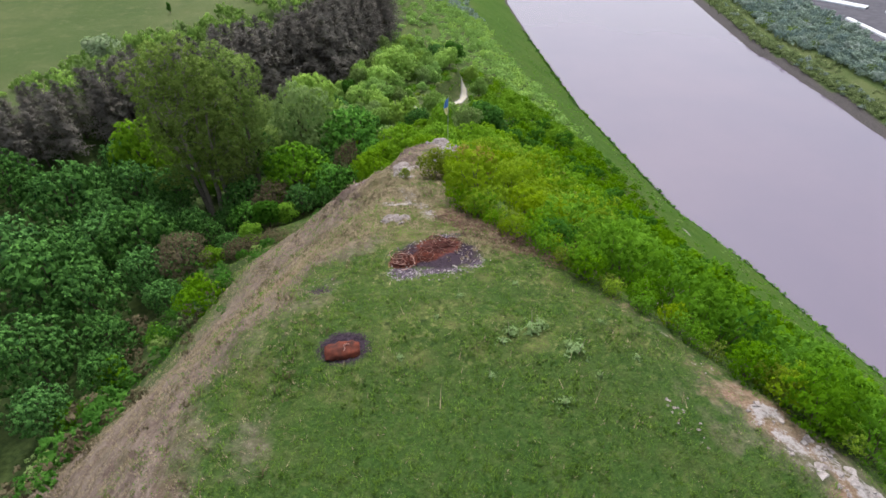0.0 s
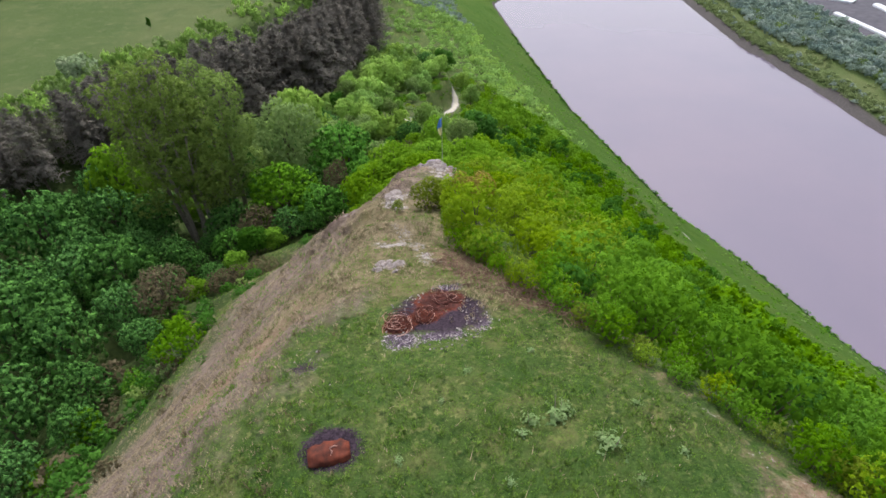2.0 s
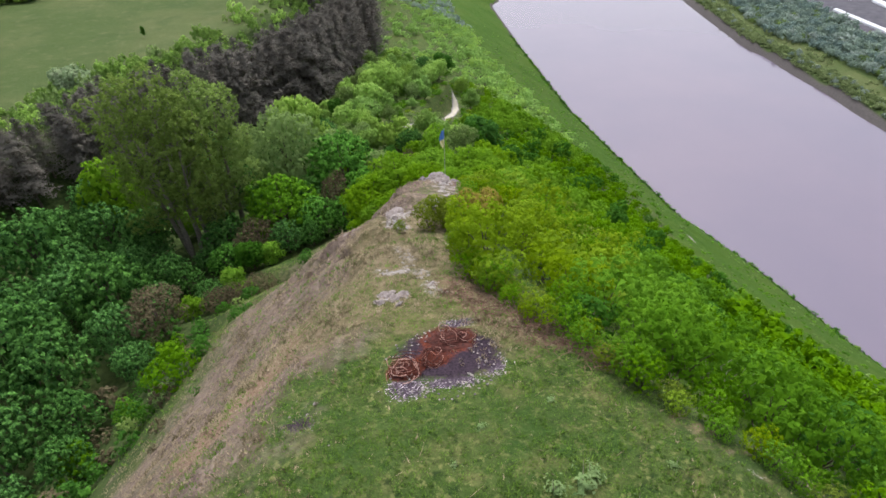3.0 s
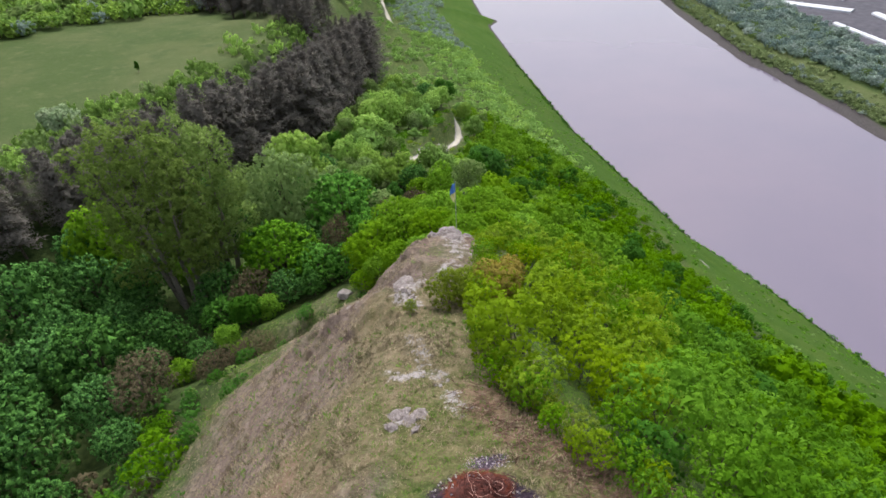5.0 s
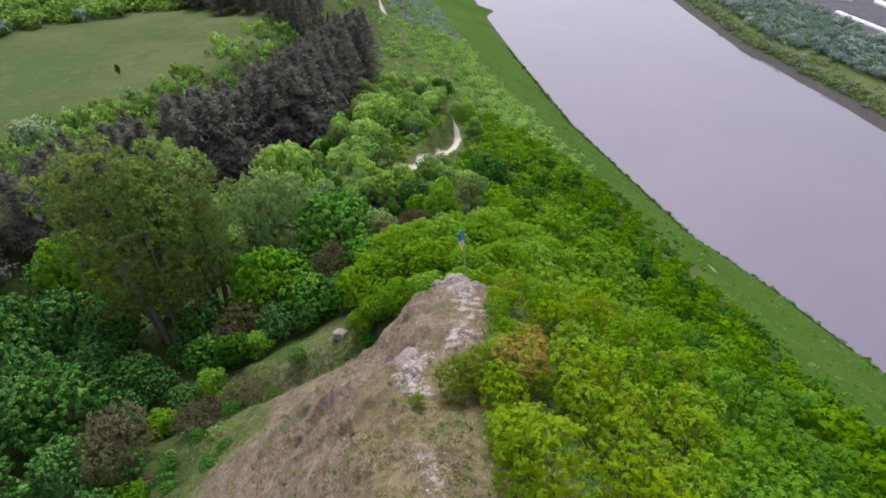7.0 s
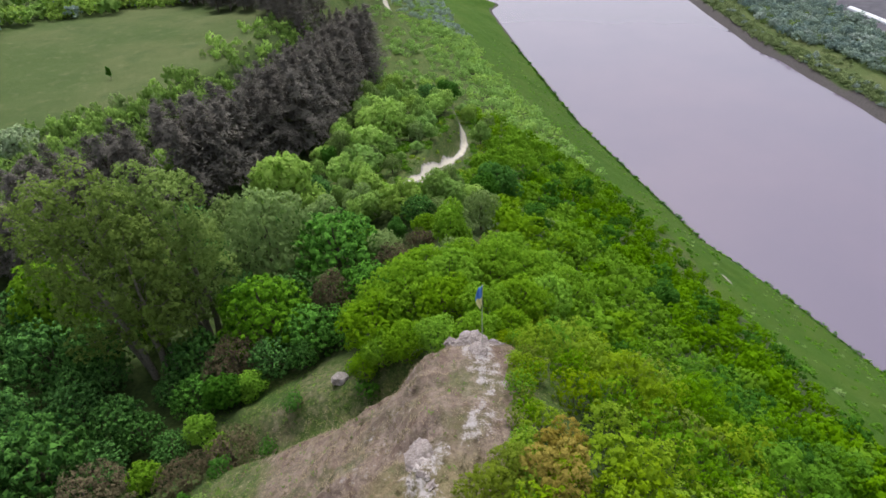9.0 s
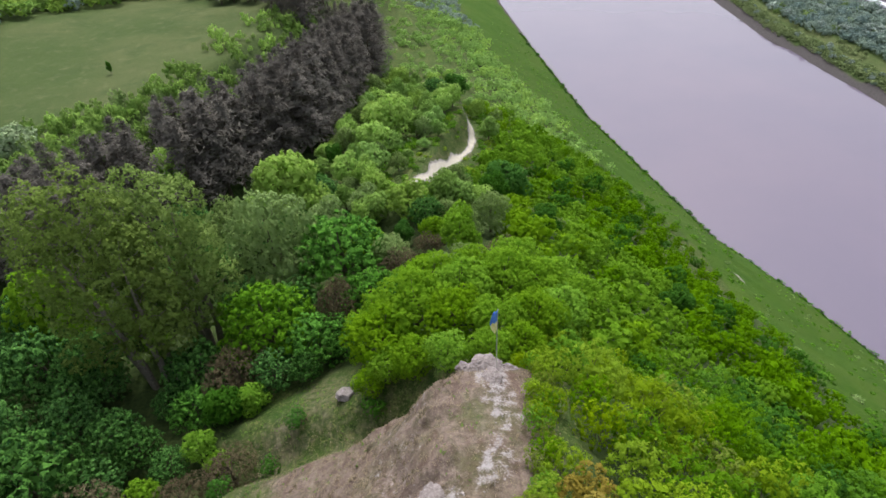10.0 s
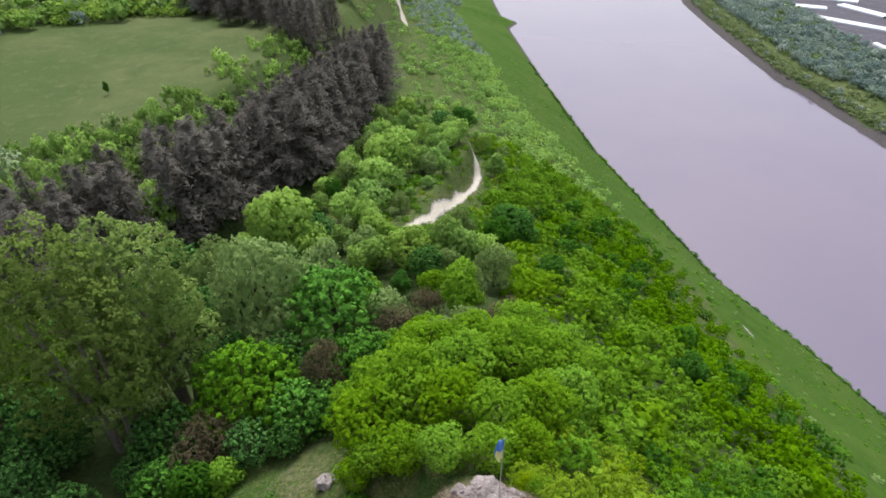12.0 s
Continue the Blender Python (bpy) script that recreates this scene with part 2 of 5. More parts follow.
    soot = m.mix(m.ramp(fine, 0.35, 0.7), (0.016, 0.012, 0.017), (0.070, 0.048, 0.068))
    crust = m.mix(m.ramp(fine, 0.3, 0.7), (0.050, 0.015, 0.011), (0.180, 0.050, 0.030))
    frayed = m.maths("ADD", m.maths("MULTIPLY", mid, 0.35), m.maths("MULTIPLY", fleck, 0.65))
    col = m.mix(worn(c[0], frayed, 0.06, 1.9), col, ash)
    col = m.mix(worn(c[1], frayed, 0.08, 1.5), col, soot)
    col = m.mix(worn(c[2], frayed, 0.10, 1.1), col, crust)
    relief = m.maths("ADD", m.maths("MULTIPLY", mid, 0.6), m.maths("MULTIPLY", fine, 0.4))
    m.surface(col, 0.95, relief, 0.9, 0.2, spec=0.1)
    return m.mat


GROUND = ground_material()


def water_material():
    m = Nodes("silty_water")
    place = m.add("ShaderNodeTexCoord").outputs["Object"]
    drift = m.noise(place, 0.012, 4.0)
    ripple = m.noise(place, 0.8, 3.0)
    col = m.mix(m.ramp(drift, 0.35, 0.65), (0.118, 0.094, 0.143), (0.137, 0.105, 0.151))
    m.surface(col, 0.05, ripple, 0.03, 0.05, spec=0.5).inputs["IOR"].default_value = 1.9
    return m.mat


WATER_MAT = water_material()


def plain_material(name, a, b, scale=8.0, rough=0.8, metal=0.0):
    m = Nodes(name)
    place = m.add("ShaderNodeTexCoord").outputs["Object"]
    n = m.noise(place, scale, 6.0, 0.6)
    m.surface(m.mix(m.ramp(n, 0.3, 0.7), a, b), rough, n, 0.4, 0.02, metal)
    return m.mat


RUST = plain_material("rust", (0.024, 0.009, 0.008), (0.155, 0.035, 0.017), 4.0)
RUST_PALE = plain_material("scorched_wire", (0.22, 0.075, 0.05), (0.56, 0.38, 0.33), 5.0)
RUST_DARK = plain_material("dark_rust", (0.035, 0.012, 0.011), (0.135, 0.040, 0.029), 7.0)
ASH = plain_material("ash", (0.075, 0.062, 0.075), (0.22, 0.19, 0.22), 5.0)
POLE = plain_material("pole_steel", (0.35, 0.36, 0.33), (0.5, 0.5, 0.45), 4.0, 0.5, 0.3)
FLAG_BLUE = plain_material("blue_cloth", (0.09, 0.23, 0.66), (0.16, 0.34, 0.80), 12.0)
FLAG_YELLOW = plain_material("yellow_cloth", (0.80, 0.74, 0.28), (0.90, 0.86, 0.52), 12.0)
FILM = plain_material("greenhouse_film", (0.50, 0.52, 0.57), (0.68, 0.69, 0.74), 0.4, 0.5)
SOIL = plain_material("tilled_soil", (0.060, 0.058, 0.072), (0.100, 0.096, 0.116), 0.25, 0.95)


# ---- the lie of the land ----
WATER = -6.0

def table(y, ys, vs, soft=2.5):
    """Value along the valley from a short table, rounded at its knots."""
    return sum(np.interp(y + k * soft, ys, vs) for k in (-1, -0.5, 0, 0.5, 1)) / 5

def rise(a, b, x):
    u = np.clip((x - a) / (b - a), 0, 1)
    return u * u * (3 - 2 * u)

def bend(d, k):
    """d where positive, 0 where negative, with a round knee k metres wide."""
    return k * np.logaddexp(0, d / k)

def crest_x(y):
    return table(y, (-40, 10, 22, 34, 44, 60, 80, 92, 104, 124, 153, 210, 280, 420), (0, 0.5, -0.6, -1.6, -0.1, 1, 0, -4, -1.5, 4.5, 3, -4, -16, -30))

def crest_z(y):
    return table(y, (-60, 0, 14, 20, 26, 34, 42.2, 43.7, 44.7, 46.0, 50, 54, 60, 75, 92, 104, 124, 153, 280, 420), (80, 86.2, 85.9, 84.6, 82.7, 80, 77.7, 76.9, 74.6, 72.2, 70.0, 68, 65, 61.5, 57, 52.5, 47, 42, 29, 14), 0.8)

def shore_x(y):
    return table(y, (-300, 0, 60, 95, 125, 150, 205, 215, 230, 315, 400, 412, 425, 480, 700, 1500), (190, 140, 114, 98.5, 89, 77.5, 65.5, 63.5, 60, 50, 42, 50, 40, 37, 60, 260), 3)

def bank_x(y):
    return table(y, (-300, 0, 100, 150, 200, 230, 250, 270, 290, 305, 320, 345, 400, 440, 465, 700, 1500), (290, 222, 196, 184, 175.7, 173.7, 171.6, 170.5, 168, 164.4, 165, 166, 167.2, 168.7, 172.5, 200, 420), 2.5)


def field_z(x, y):
    """The meadow plateau over the valley's far side, and the valley floor this side of it."""
    edge = table(y, (0, 60, 85, 110, 130, 170, 260, 420), (-62, -50, -40, -33, -26, -22, -24, -40), 6)
    floor = table(y, (-60, 20, 50, 75, 100, 125, 160, 280, 420), (62, 62, 61, 58.5, 56, 52, 46, 32, 18), 5)
    top = table(y, (-60, 40, 90, 140, 165, 210, 300, 500), (66, 67, 68, 67.5, 66, 60, 52, 45), 8) + 2.0 * rise(-60, -110, x) - 5 * rise(-120, -300, x)
    return floor + (top - floor) * rise(edge + 12, edge - 6, x)

GRID = np.random.RandomState(5).rand(256, 256)


def lumps(x, y, size, octaves=3):
    """Smooth random relief between -1 and 1, lumps of that size in metres."""
    x, y = np.asarray(x, float) / size, np.asarray(y, float) / size
    total, gain = 0.0, 1.0
    for k in range(octaves):
        i, j = np.floor(x).astype(int), np.floor(y).astype(int)
        u, v = x - i, y - j
        u, v = u * u * (3 - 2 * u), v * v * (3 - 2 * v)
        g = lambda p, q: GRID[(i + p + 37 * k) % 256, (j + q + 91 * k) % 256]
        total = total + gain * ((g(0, 0) * (1 - u) + g(1, 0) * u) * (1 - v) + (g(0, 1) * (1 - u) + g(1, 1) * u) * v - 0.5)
        x, y, gain = x * 2.03 + 11.3, y * 2.03 + 5.7, gain * 0.5
    return total


def height(x, y):
    x, y = np.asarray(x, float), np.asarray(y, float)
    cx, cz, sx = crest_x(y), crest_z(y), shore_x(y)
    wl = table(y, (-20, 8, 15, 20, 26, 34, 41, 46, 52, 60, 90), (9, 8, 6.5, 4.5, 3.0, 2.2, 2.3, 1.0, 2, 3, 2), 1)
    wr = table(y, (-20, 8, 15, 22, 30, 38, 44, 50, 60, 90), (13, 11, 7, 4.0, 3.2, 2.4, 1.3, 2, 3, 2), 1)
    sl = table(y, (0, 20, 34, 44, 50, 60), (0.85, 0.95, 0.76, 0.9, 0.55, 0.5), 2)
    steep = 0.75 * rise(35, 41, y) * rise(50, 46, y)
    left = cz - (sl + steep) * bend(cx - wl - x, 0.6) + (sl + steep - sl * 0.62) * bend(cx - wl - x - 3.4, 1.0) * rise(34, 40, y) * rise(54, 48, y)
    low = field_z(x, y)
    k = 2.0
    left = np.where(x < cx + 30, low + k * np.logaddexp(0, (left - low) / k), left)
    sr = (cz - WATER) / (sx - cx - wr)
    u = (x - cx - wr) / (sx - cx - wr)
    right = cz - sr * bend(x - cx - wr, 0.9) + table(y, (30, 60, 100, 160), (0, 10, 11, 7)) * np.clip(u, 0, 1) * np.clip(1 - u, 0, 1)
    m = rise(-1.5, 1.5, x - cx)
    z = left * (1 - m) + right * m
    land = rise(0, 6, sx - x) * (1 - 0.7 * rise(-40, -55, x))
    z = z + land * (0.7 * lumps(x, y, 9.0) * rise(60, 75, y + np.abs(x)) + 0.28 * lumps(x, y, 2.6))
    # ribs of rock down the knoll's flank
    flank = rise(26, 33, y) * rise(50, 45, y) * rise(0.0, 2.0, cx - x) * rise(11, 6, cx - x)
    z = z + flank * (2.0 * np.abs(lumps(x * 0.30 + y * 0.35, y * 1.1 - x * 0.7, 1.7, 4)) - 0.40)
    # furrows worn down the dry flank of the hilltop
    worn = rise(4, 9, y) * rise(33, 27, y) * rise(1.0, 3.0, cx - wl - x + 2.0) * rise(15, 10, cx - wl - x)
    z = z + worn * (0.75 * np.abs(lumps(x * 0.95 + y * 0.25, y * 0.26 - x * 0.08, 1.4, 4)) - 0.15)
    # past the water's edge the bed, then the far bank
    bank = bank_x(y)
    z = np.where(x > sx, np.maximum(WATER - 0.35 * (x - sx), WATER - 3), z)
    far = WATER + 2.6 * rise(0, 9, x - bank) + 1.5 * rise(10, 60, x - bank) - 3 * rise(0, -6, x - bank)
    return np.where(x > bank - 8, far, z)


# ---- the ground sheet ----
def spaced(*stretches):
    """Grid lines from stretches (start, end, step)."""
    return np.unique(np.round(np.concatenate([np.arange(a, b, s) for a, b, s in stretches]), 3))


def near_line(x, y, points):
    """Distance from (x, y) to a line of points in the plan."""
    best = np.full(np.shape(x), 1e9)
    for (ax, ay), (bx, by) in zip(points, points[1:]):
        dx, dy = bx - ax, by - ay
        u = np.clip(((x - ax) * dx + (y - ay) * dy) / (dx * dx + dy * dy), 0, 1)
        best = np.minimum(best, np.hypot(x - ax - u * dx, y - ay - u * dy))
    return best


CREST_PATH = [(0.3, 43.2), (0.3, 41.4), (0.1, 40.0), (0.25, 38.6), (-0.2, 37.4), (-0.8, 36.2)]
LEDGE_PATH = [(-2.3, 35.0), (-3.0, 33.6), (-2.4, 32.0)]
FORK_PATH = [(-2.3, 28.6), (-1.9, 27.0), (-1.4, 25.9), (-0.8, 24.2), (-0.4, 23.2)]
FORK_ARM = [(-1.4, 25.7), (-2.6, 25.4), (-3.3, 25.9)]
BARE_STRIP = [(6.6, 15.6), (7.8, 13.2), (8.9, 11.0), (9.9, 9.4), (11.0, 7.6), (12.6, 5.0), (15, 1)]
BRUSH_LINE = [(0.5, 24.0), (1.5, 21.6), (2.8, 20.2), (5.0, 18.5)]
EARTH_SCAR = [(-9.9, 17.0), (-8.2, 18.2), (-7.3, 20.2), (-7.0, 21.8)]
FAR_PATH = [(-7.2, 89.7), (-5.6, 90.8), (-3.6, 93.5), (-2.2, 99.5), (1.2, 108.0), (3.6, 114.0), (4.9, 121.0), (4.6, 130.0), (3.4, 136.0)]
DISTANT_PATH = [(-15.5, 262), (-17.0, 280), (-17.7, 296), (-22, 318), (-24, 350)]
BANK_PATH = [(58.6, 111.0), (59.2, 107.5), (59.8, 104.0)]


def band_width(y):
    """How far the smooth bankside grass reaches up from the water."""
    return table(y, (0, 60, 80, 100, 120, 150, 400), (74, 66, 58, 49, 41, 35, 34), 6)


def covers(x, y):
    """How much of each cover lies at (x, y), 0 to 1."""
    cx, sx = crest_x(y), shore_x(y)
    spot = lumps(x, y, 3.0)
    chalk = np.maximum.reduce([
        rise(0.5, 0.05, near_line(x, y, CREST_PATH) / (0.85 + 0.6 * lumps(x, y, 1.2))) * (0.50 + 0.55 * lumps(x, y, 0.7)), 0.47 * rise(1.4, 0.2, near_line(x, y, CREST_PATH) + 0.9 * lumps(x, y, 1.4)), rise(1.1, 0.3, near_line(x, y, LEDGE_PATH)) * 0.53,
        rise(1.0, 0.1, near_line(x, y, FORK_PATH)) * 0.48 * (1.0 + 0.6 * lumps(x, y, 0.8)), rise(0.8, 0.0, near_line(x, y, FORK_ARM)) * 0.58,
        rise(0.9, 0.35, near_line(x, y, BARE_STRIP) / (0.45 + 0.75 * rise(14, 8, y))) * (0.28 + 0.31 * rise(11.6, 9.0, y)) * (0.88 + 1.1 * lumps(x, y, 0.6)),
        1.3 * rise(0.85, 0.35, near_line(x, y, FAR_PATH) + 0.5 * lumps(x, y, 3.0)), 1.3 * rise(1.9, 1.0, near_line(x, y, DISTANT_PATH)), 0.8 * rise(0.9, 0.2, near_line(x, y, BANK_PATH)),
        rise(1.0, 0.3, np.hypot(x + 2.3, (y - 22.7) * 1.4)) * 0.52,
        rise(1.5, 0.6, np.hypot(x - 0.1, (y - 42.4) * 0.7)) * 0.55,
        0.30 * rise(1, 3, cx - x) * rise(7, 4.5, cx - x) * rise(30, 36, y) * rise(48, 45, y),
    ])
    left = cx - x
    wl = table(y, (0, 8, 15, 20, 26, 34, 44), (8, 7.5, 6.0, 4.0, 1.5, -1.0, -1.0), 1)
    fray = 3.2 * lumps(x, y, 4.0) + 1.5 * lumps(x, y * 0.6, 1.3)
    dry = rise(-2.2, 1.8, left - wl + fray) * rise(18, 9, left - wl + 1.5 * fray) * rise(47, 44, y)
    dry = np.maximum(dry, rise(20, 27, y) * rise(48, 46, y) * rise(4.0, 2.6, x - cx) * rise(18 - 9.0 * rise(33, 42, y), 12 - 7.0 * rise(33, 42, y), left) * 0.8)
    dry = np.maximum(dry, 0.60 * rise(3.0, 0.2, near_line(x, y, BARE_STRIP) + 1.8 * lumps(x, y, 1.5)) * (0.35 + 0.65 * rise(13.5, 9.5, y)))
    dry = np.maximum(dry, 0.35 * rise(2.0, 1.0, near_line(x, y, FAR_PATH)))
    dry = np.maximum(dry, 0.36 * rise(30, 40, y) * rise(60, 52, y) * rise(4, 7, left) * rise(20, 15, left))
    dry = dry * (0.85 + 0.5 * spot)
    field = rise(2, -6, x - table(y, (0, 60, 85, 110, 130, 170, 260, 420), (-55, -50, -43.5, -36.5, -29, -23, -30, -60), 6)) * rise(60, 76, y - 0.25 * (x + 60))
    woods = np.maximum(rise(-15, -20, x) * (1 - field), rise(50, 58, y) * rise(-2, 4, cx + 3 - x + 4) * (1 - field))
    slope = rise(3, 7, x - cx) * rise(14, 22, y + 0.6 * x)
    woods = np.maximum(woods, slope) * (1 - 0.9 * np.maximum(rise(138, 165, y) * rise(-30, -22, x), rise(84, 96, y) * rise(-24, -18, x)))
    strip = rise(3, -3, sx - x + 6 * lumps(x, y, 22.0) - band_width(y)) * rise(-1, 1, sx - x)
    woods = woods * (1 - strip)
    mud = rise(2.0, 0.6, np.abs(x - sx + 0.4)) + rise(5.8, 4.6, np.abs(x - bank_x(y) - 0.6))
    over = rise(3, 7, x - bank_x(y))
    off = x - bank_x(y) + 2.0 * lumps(x, y, 12.0)
    belts = np.maximum(rise(4.5, 6, off) * rise(16, 14, off), rise(24, 27, off) * rise(70, 66, off))
    field = np.maximum(field, over * 0.9 * (1 - belts))
    def spill(px, py, rx, ry):
        return np.clip(1.25 - np.hypot((x - px) / rx, (y - py) / ry), 0, 1)

    ash = np.maximum.reduce([0.50 * spill(-4.6, 15.7, 0.9, 0.6), 0.66 * spill(-0.3, 18.3, 2.05, 1.9), 0.9 * spill(-1.6, 16.95, 0.85, 0.65), 0.9 * spill(0.2, 20.6, 0.9, 0.45), 0.85 * spill(1.25, 18.0, 0.6, 0.9), 1.3 * spill(-0.1, 17.2, 0.9, 0.3)])
    soot = np.maximum.reduce([1.25 * spill(-0.2, 18.7, 2.0, 1.75) * (1 - 0.55 * spill(-0.1, 17.2, 1.0, 0.34)), 1.25 * spill(-3.2, 12.42, 1.0, 0.78), 0.62 * spill(-4.6, 15.7, 0.8, 0.5)])
    crust = np.maximum.reduce([1.3 * spill(-0.2, 19.5, 1.15, 0.95), 1.2 * spill(-1.65, 17.8, 0.7, 0.6), spill(-0.7, 18.4, 0.8, 0.6)])
    earth = np.maximum.reduce([0.62 * rise(1.3, 0.2, near_line(x, y, BRUSH_LINE) + 0.9 * lumps(x, y, 1.0)), 0.95 * rise(2.6, 0.2, near_line(x, y, EARTH_SCAR) + 2.2 * lumps(x, y, 1.6)), (0.34 + 0.36 * rise(12.2, 10.4, y)) * rise(1.25, 0.1, near_line(x, y, BARE_STRIP) + 1.3 * lumps(x, y, 1.2))])
    mixed = rise(18.5, 22.5, y + 3.0 * lumps(x, y, 3.0) + 0.35 * np.abs(x + 3)) * rise(37, 32, y) * rise(11 - 5.5 * rise(21, 27, y), 7.5 - 5 * rise(21, 27, y), cx - x) * rise(5, 2.5, x - cx)
    lush = rise(14.5, 9.5, y + 2.5 * lumps(x, y, 5.0)) * rise(-10, -6, x)
    return np.stack([chalk, dry, field], -1), np.stack([np.maximum(woods * (1 - over), belts), np.clip(mud, 0, 1), strip], -1), np.stack([ash, soot, crust], -1), np.stack([earth, lush, mixed], -1)


def mesh_from(name, verts, quads, mats=(), smooth=False, slots=None, normals=None):
    """A mesh from arrays of corner places and of four-cornered faces."""
    me = bpy.data.meshes.new(name)
    verts, quads = np.asarray(verts, np.float32), np.asarray(quads, np.int32)
    n, k = quads.shape
    me.vertices.add(len(verts))
    me.vertices.foreach_set("co", verts.ravel())
    me.loops.add(n * k)
    me.loops.foreach_set("vertex_index", quads.ravel())
    me.polygons.add(n)
    me.polygons.foreach_set("loop_start", np.arange(0, n * k, k, dtype=np.int32))
    me.polygons.foreach_set("use_smooth", np.full(n, smooth))
    for m in mats:
        me.materials.append(m)
    if slots is not None:
        me.polygons.foreach_set("material_index", np.asarray(slots, np.int32))
    me.update(calc_edges=True)
    me.validate()
    if normals is not None:
        me.normals_split_custom_set_from_vertices(np.asarray(normals, np.float32).tolist())
    return me


def sheet(xs, ys, zs):
    """Corners and faces of a grid."""
    gx, gy = np.meshgrid(xs, ys)
    z = zs(gx, gy)
    verts = np.stack([gx, gy, z], -1).reshape(-1, 3)
    nx, ny = len(xs), len(ys)
    i = (np.arange(ny - 1)[:, None] * nx + np.arange(nx - 1)[None, :]).ravel()
    return verts, np.stack([i, i + 1, i + nx + 1, i + nx], -1)


GX = spaced((-1500, -300, 100), (-300, -100, 12), (-100, -24, 1.6), (-24, -12, 0.5), (-12, 14, 0.3), (14, 40, 0.7), (40, 110, 1.7), (110, 320, 4), (320, 1600, 80))
GY = spaced((-600, -40, 40), (-40, 4, 2), (4, 50, 0.3), (50, 150, 1.1), (150, 320, 2.2), (320, 500, 5), (500, 2400, 100))
gv, gq = sheet(GX, GY, height)
ground_mesh = mesh_from("ground", gv, gq, [GROUND], True)
for key, values in zip(("cover_a", "cover_b", "cover_c", "cover_d"), covers(gv[:, 0], gv[:, 1])):
    layer = ground_mesh.color_attributes.new(key, "FLOAT_COLOR", "POINT")
    layer.data.foreach_set("color", np.concatenate([np.clip(values, 0, 1.4), np.ones((len(values), 1))], 1).astype(np.float32).ravel())
tagged(new("ground", ground_mesh), "grassy chalk hill, wooded valley, meadow and river banks", "ground", kind="structure")

wx = spaced((-60, 40, 20), (40, 320, 10), (320, 1600, 160))
wy = spaced((-600, 0, 100), (0, 500, 10), (500, 2400, 190))
wv, wq = sheet(wx, wy, lambda x, y: np.full(np.shape(x), WATER))
tagged(new("water", mesh_from("water", wv, wq, [WATER_MAT], True)), "wide silty river with pinkish grey, nearly smooth water", "river", kind="structure")


def on_ground(x, y):
    return float(height(x, y))


# ---- plants ----
def unit(v):
    return v / np.maximum(np.linalg.norm(v, axis=-1, keepdims=True), 1e-9)


def leaf_cards(rng, at, facing, size, aspect=0.6, droop=0.0):
    """One small pointed leaf at each place, its face turned to facing."""
    n = len(at)
    r = rng.normal(size=(n, 3))
    r[:, 2] -= droop
    along = unit(r - facing * np.sum(r * facing, -1, keepdims=True))
    side = np.cross(facing, along)
    s = (size * rng.uniform(0.7, 1.3, n))[:, None]
    base = at - along * s * 0.45 - facing * s * 0.08
    v = np.stack([base - side * s * aspect * 0.62, at + along * s * 0.7 - facing * s * 0.12, base + side * s * aspect * 0.62], 1)
    return v.reshape(-1, 3), np.arange(3 * n).reshape(-1, 3)


def spiral(n, rng):
    """n directions spread evenly over a ball, turned at random and shaken a little."""
    i = np.arange(n) + 0.5
    z = 1 - 2 * i / n
    a = i * 2.399963 + rng.uniform(0, 6.28)
    r = np.sqrt(np.maximum(0, 1 - z * z))
    return unit(np.stack([np.cos(a) * r, np.sin(a) * r, z], -1) + rng.normal(size=(n, 3)) * 0.9 / math.sqrt(n))


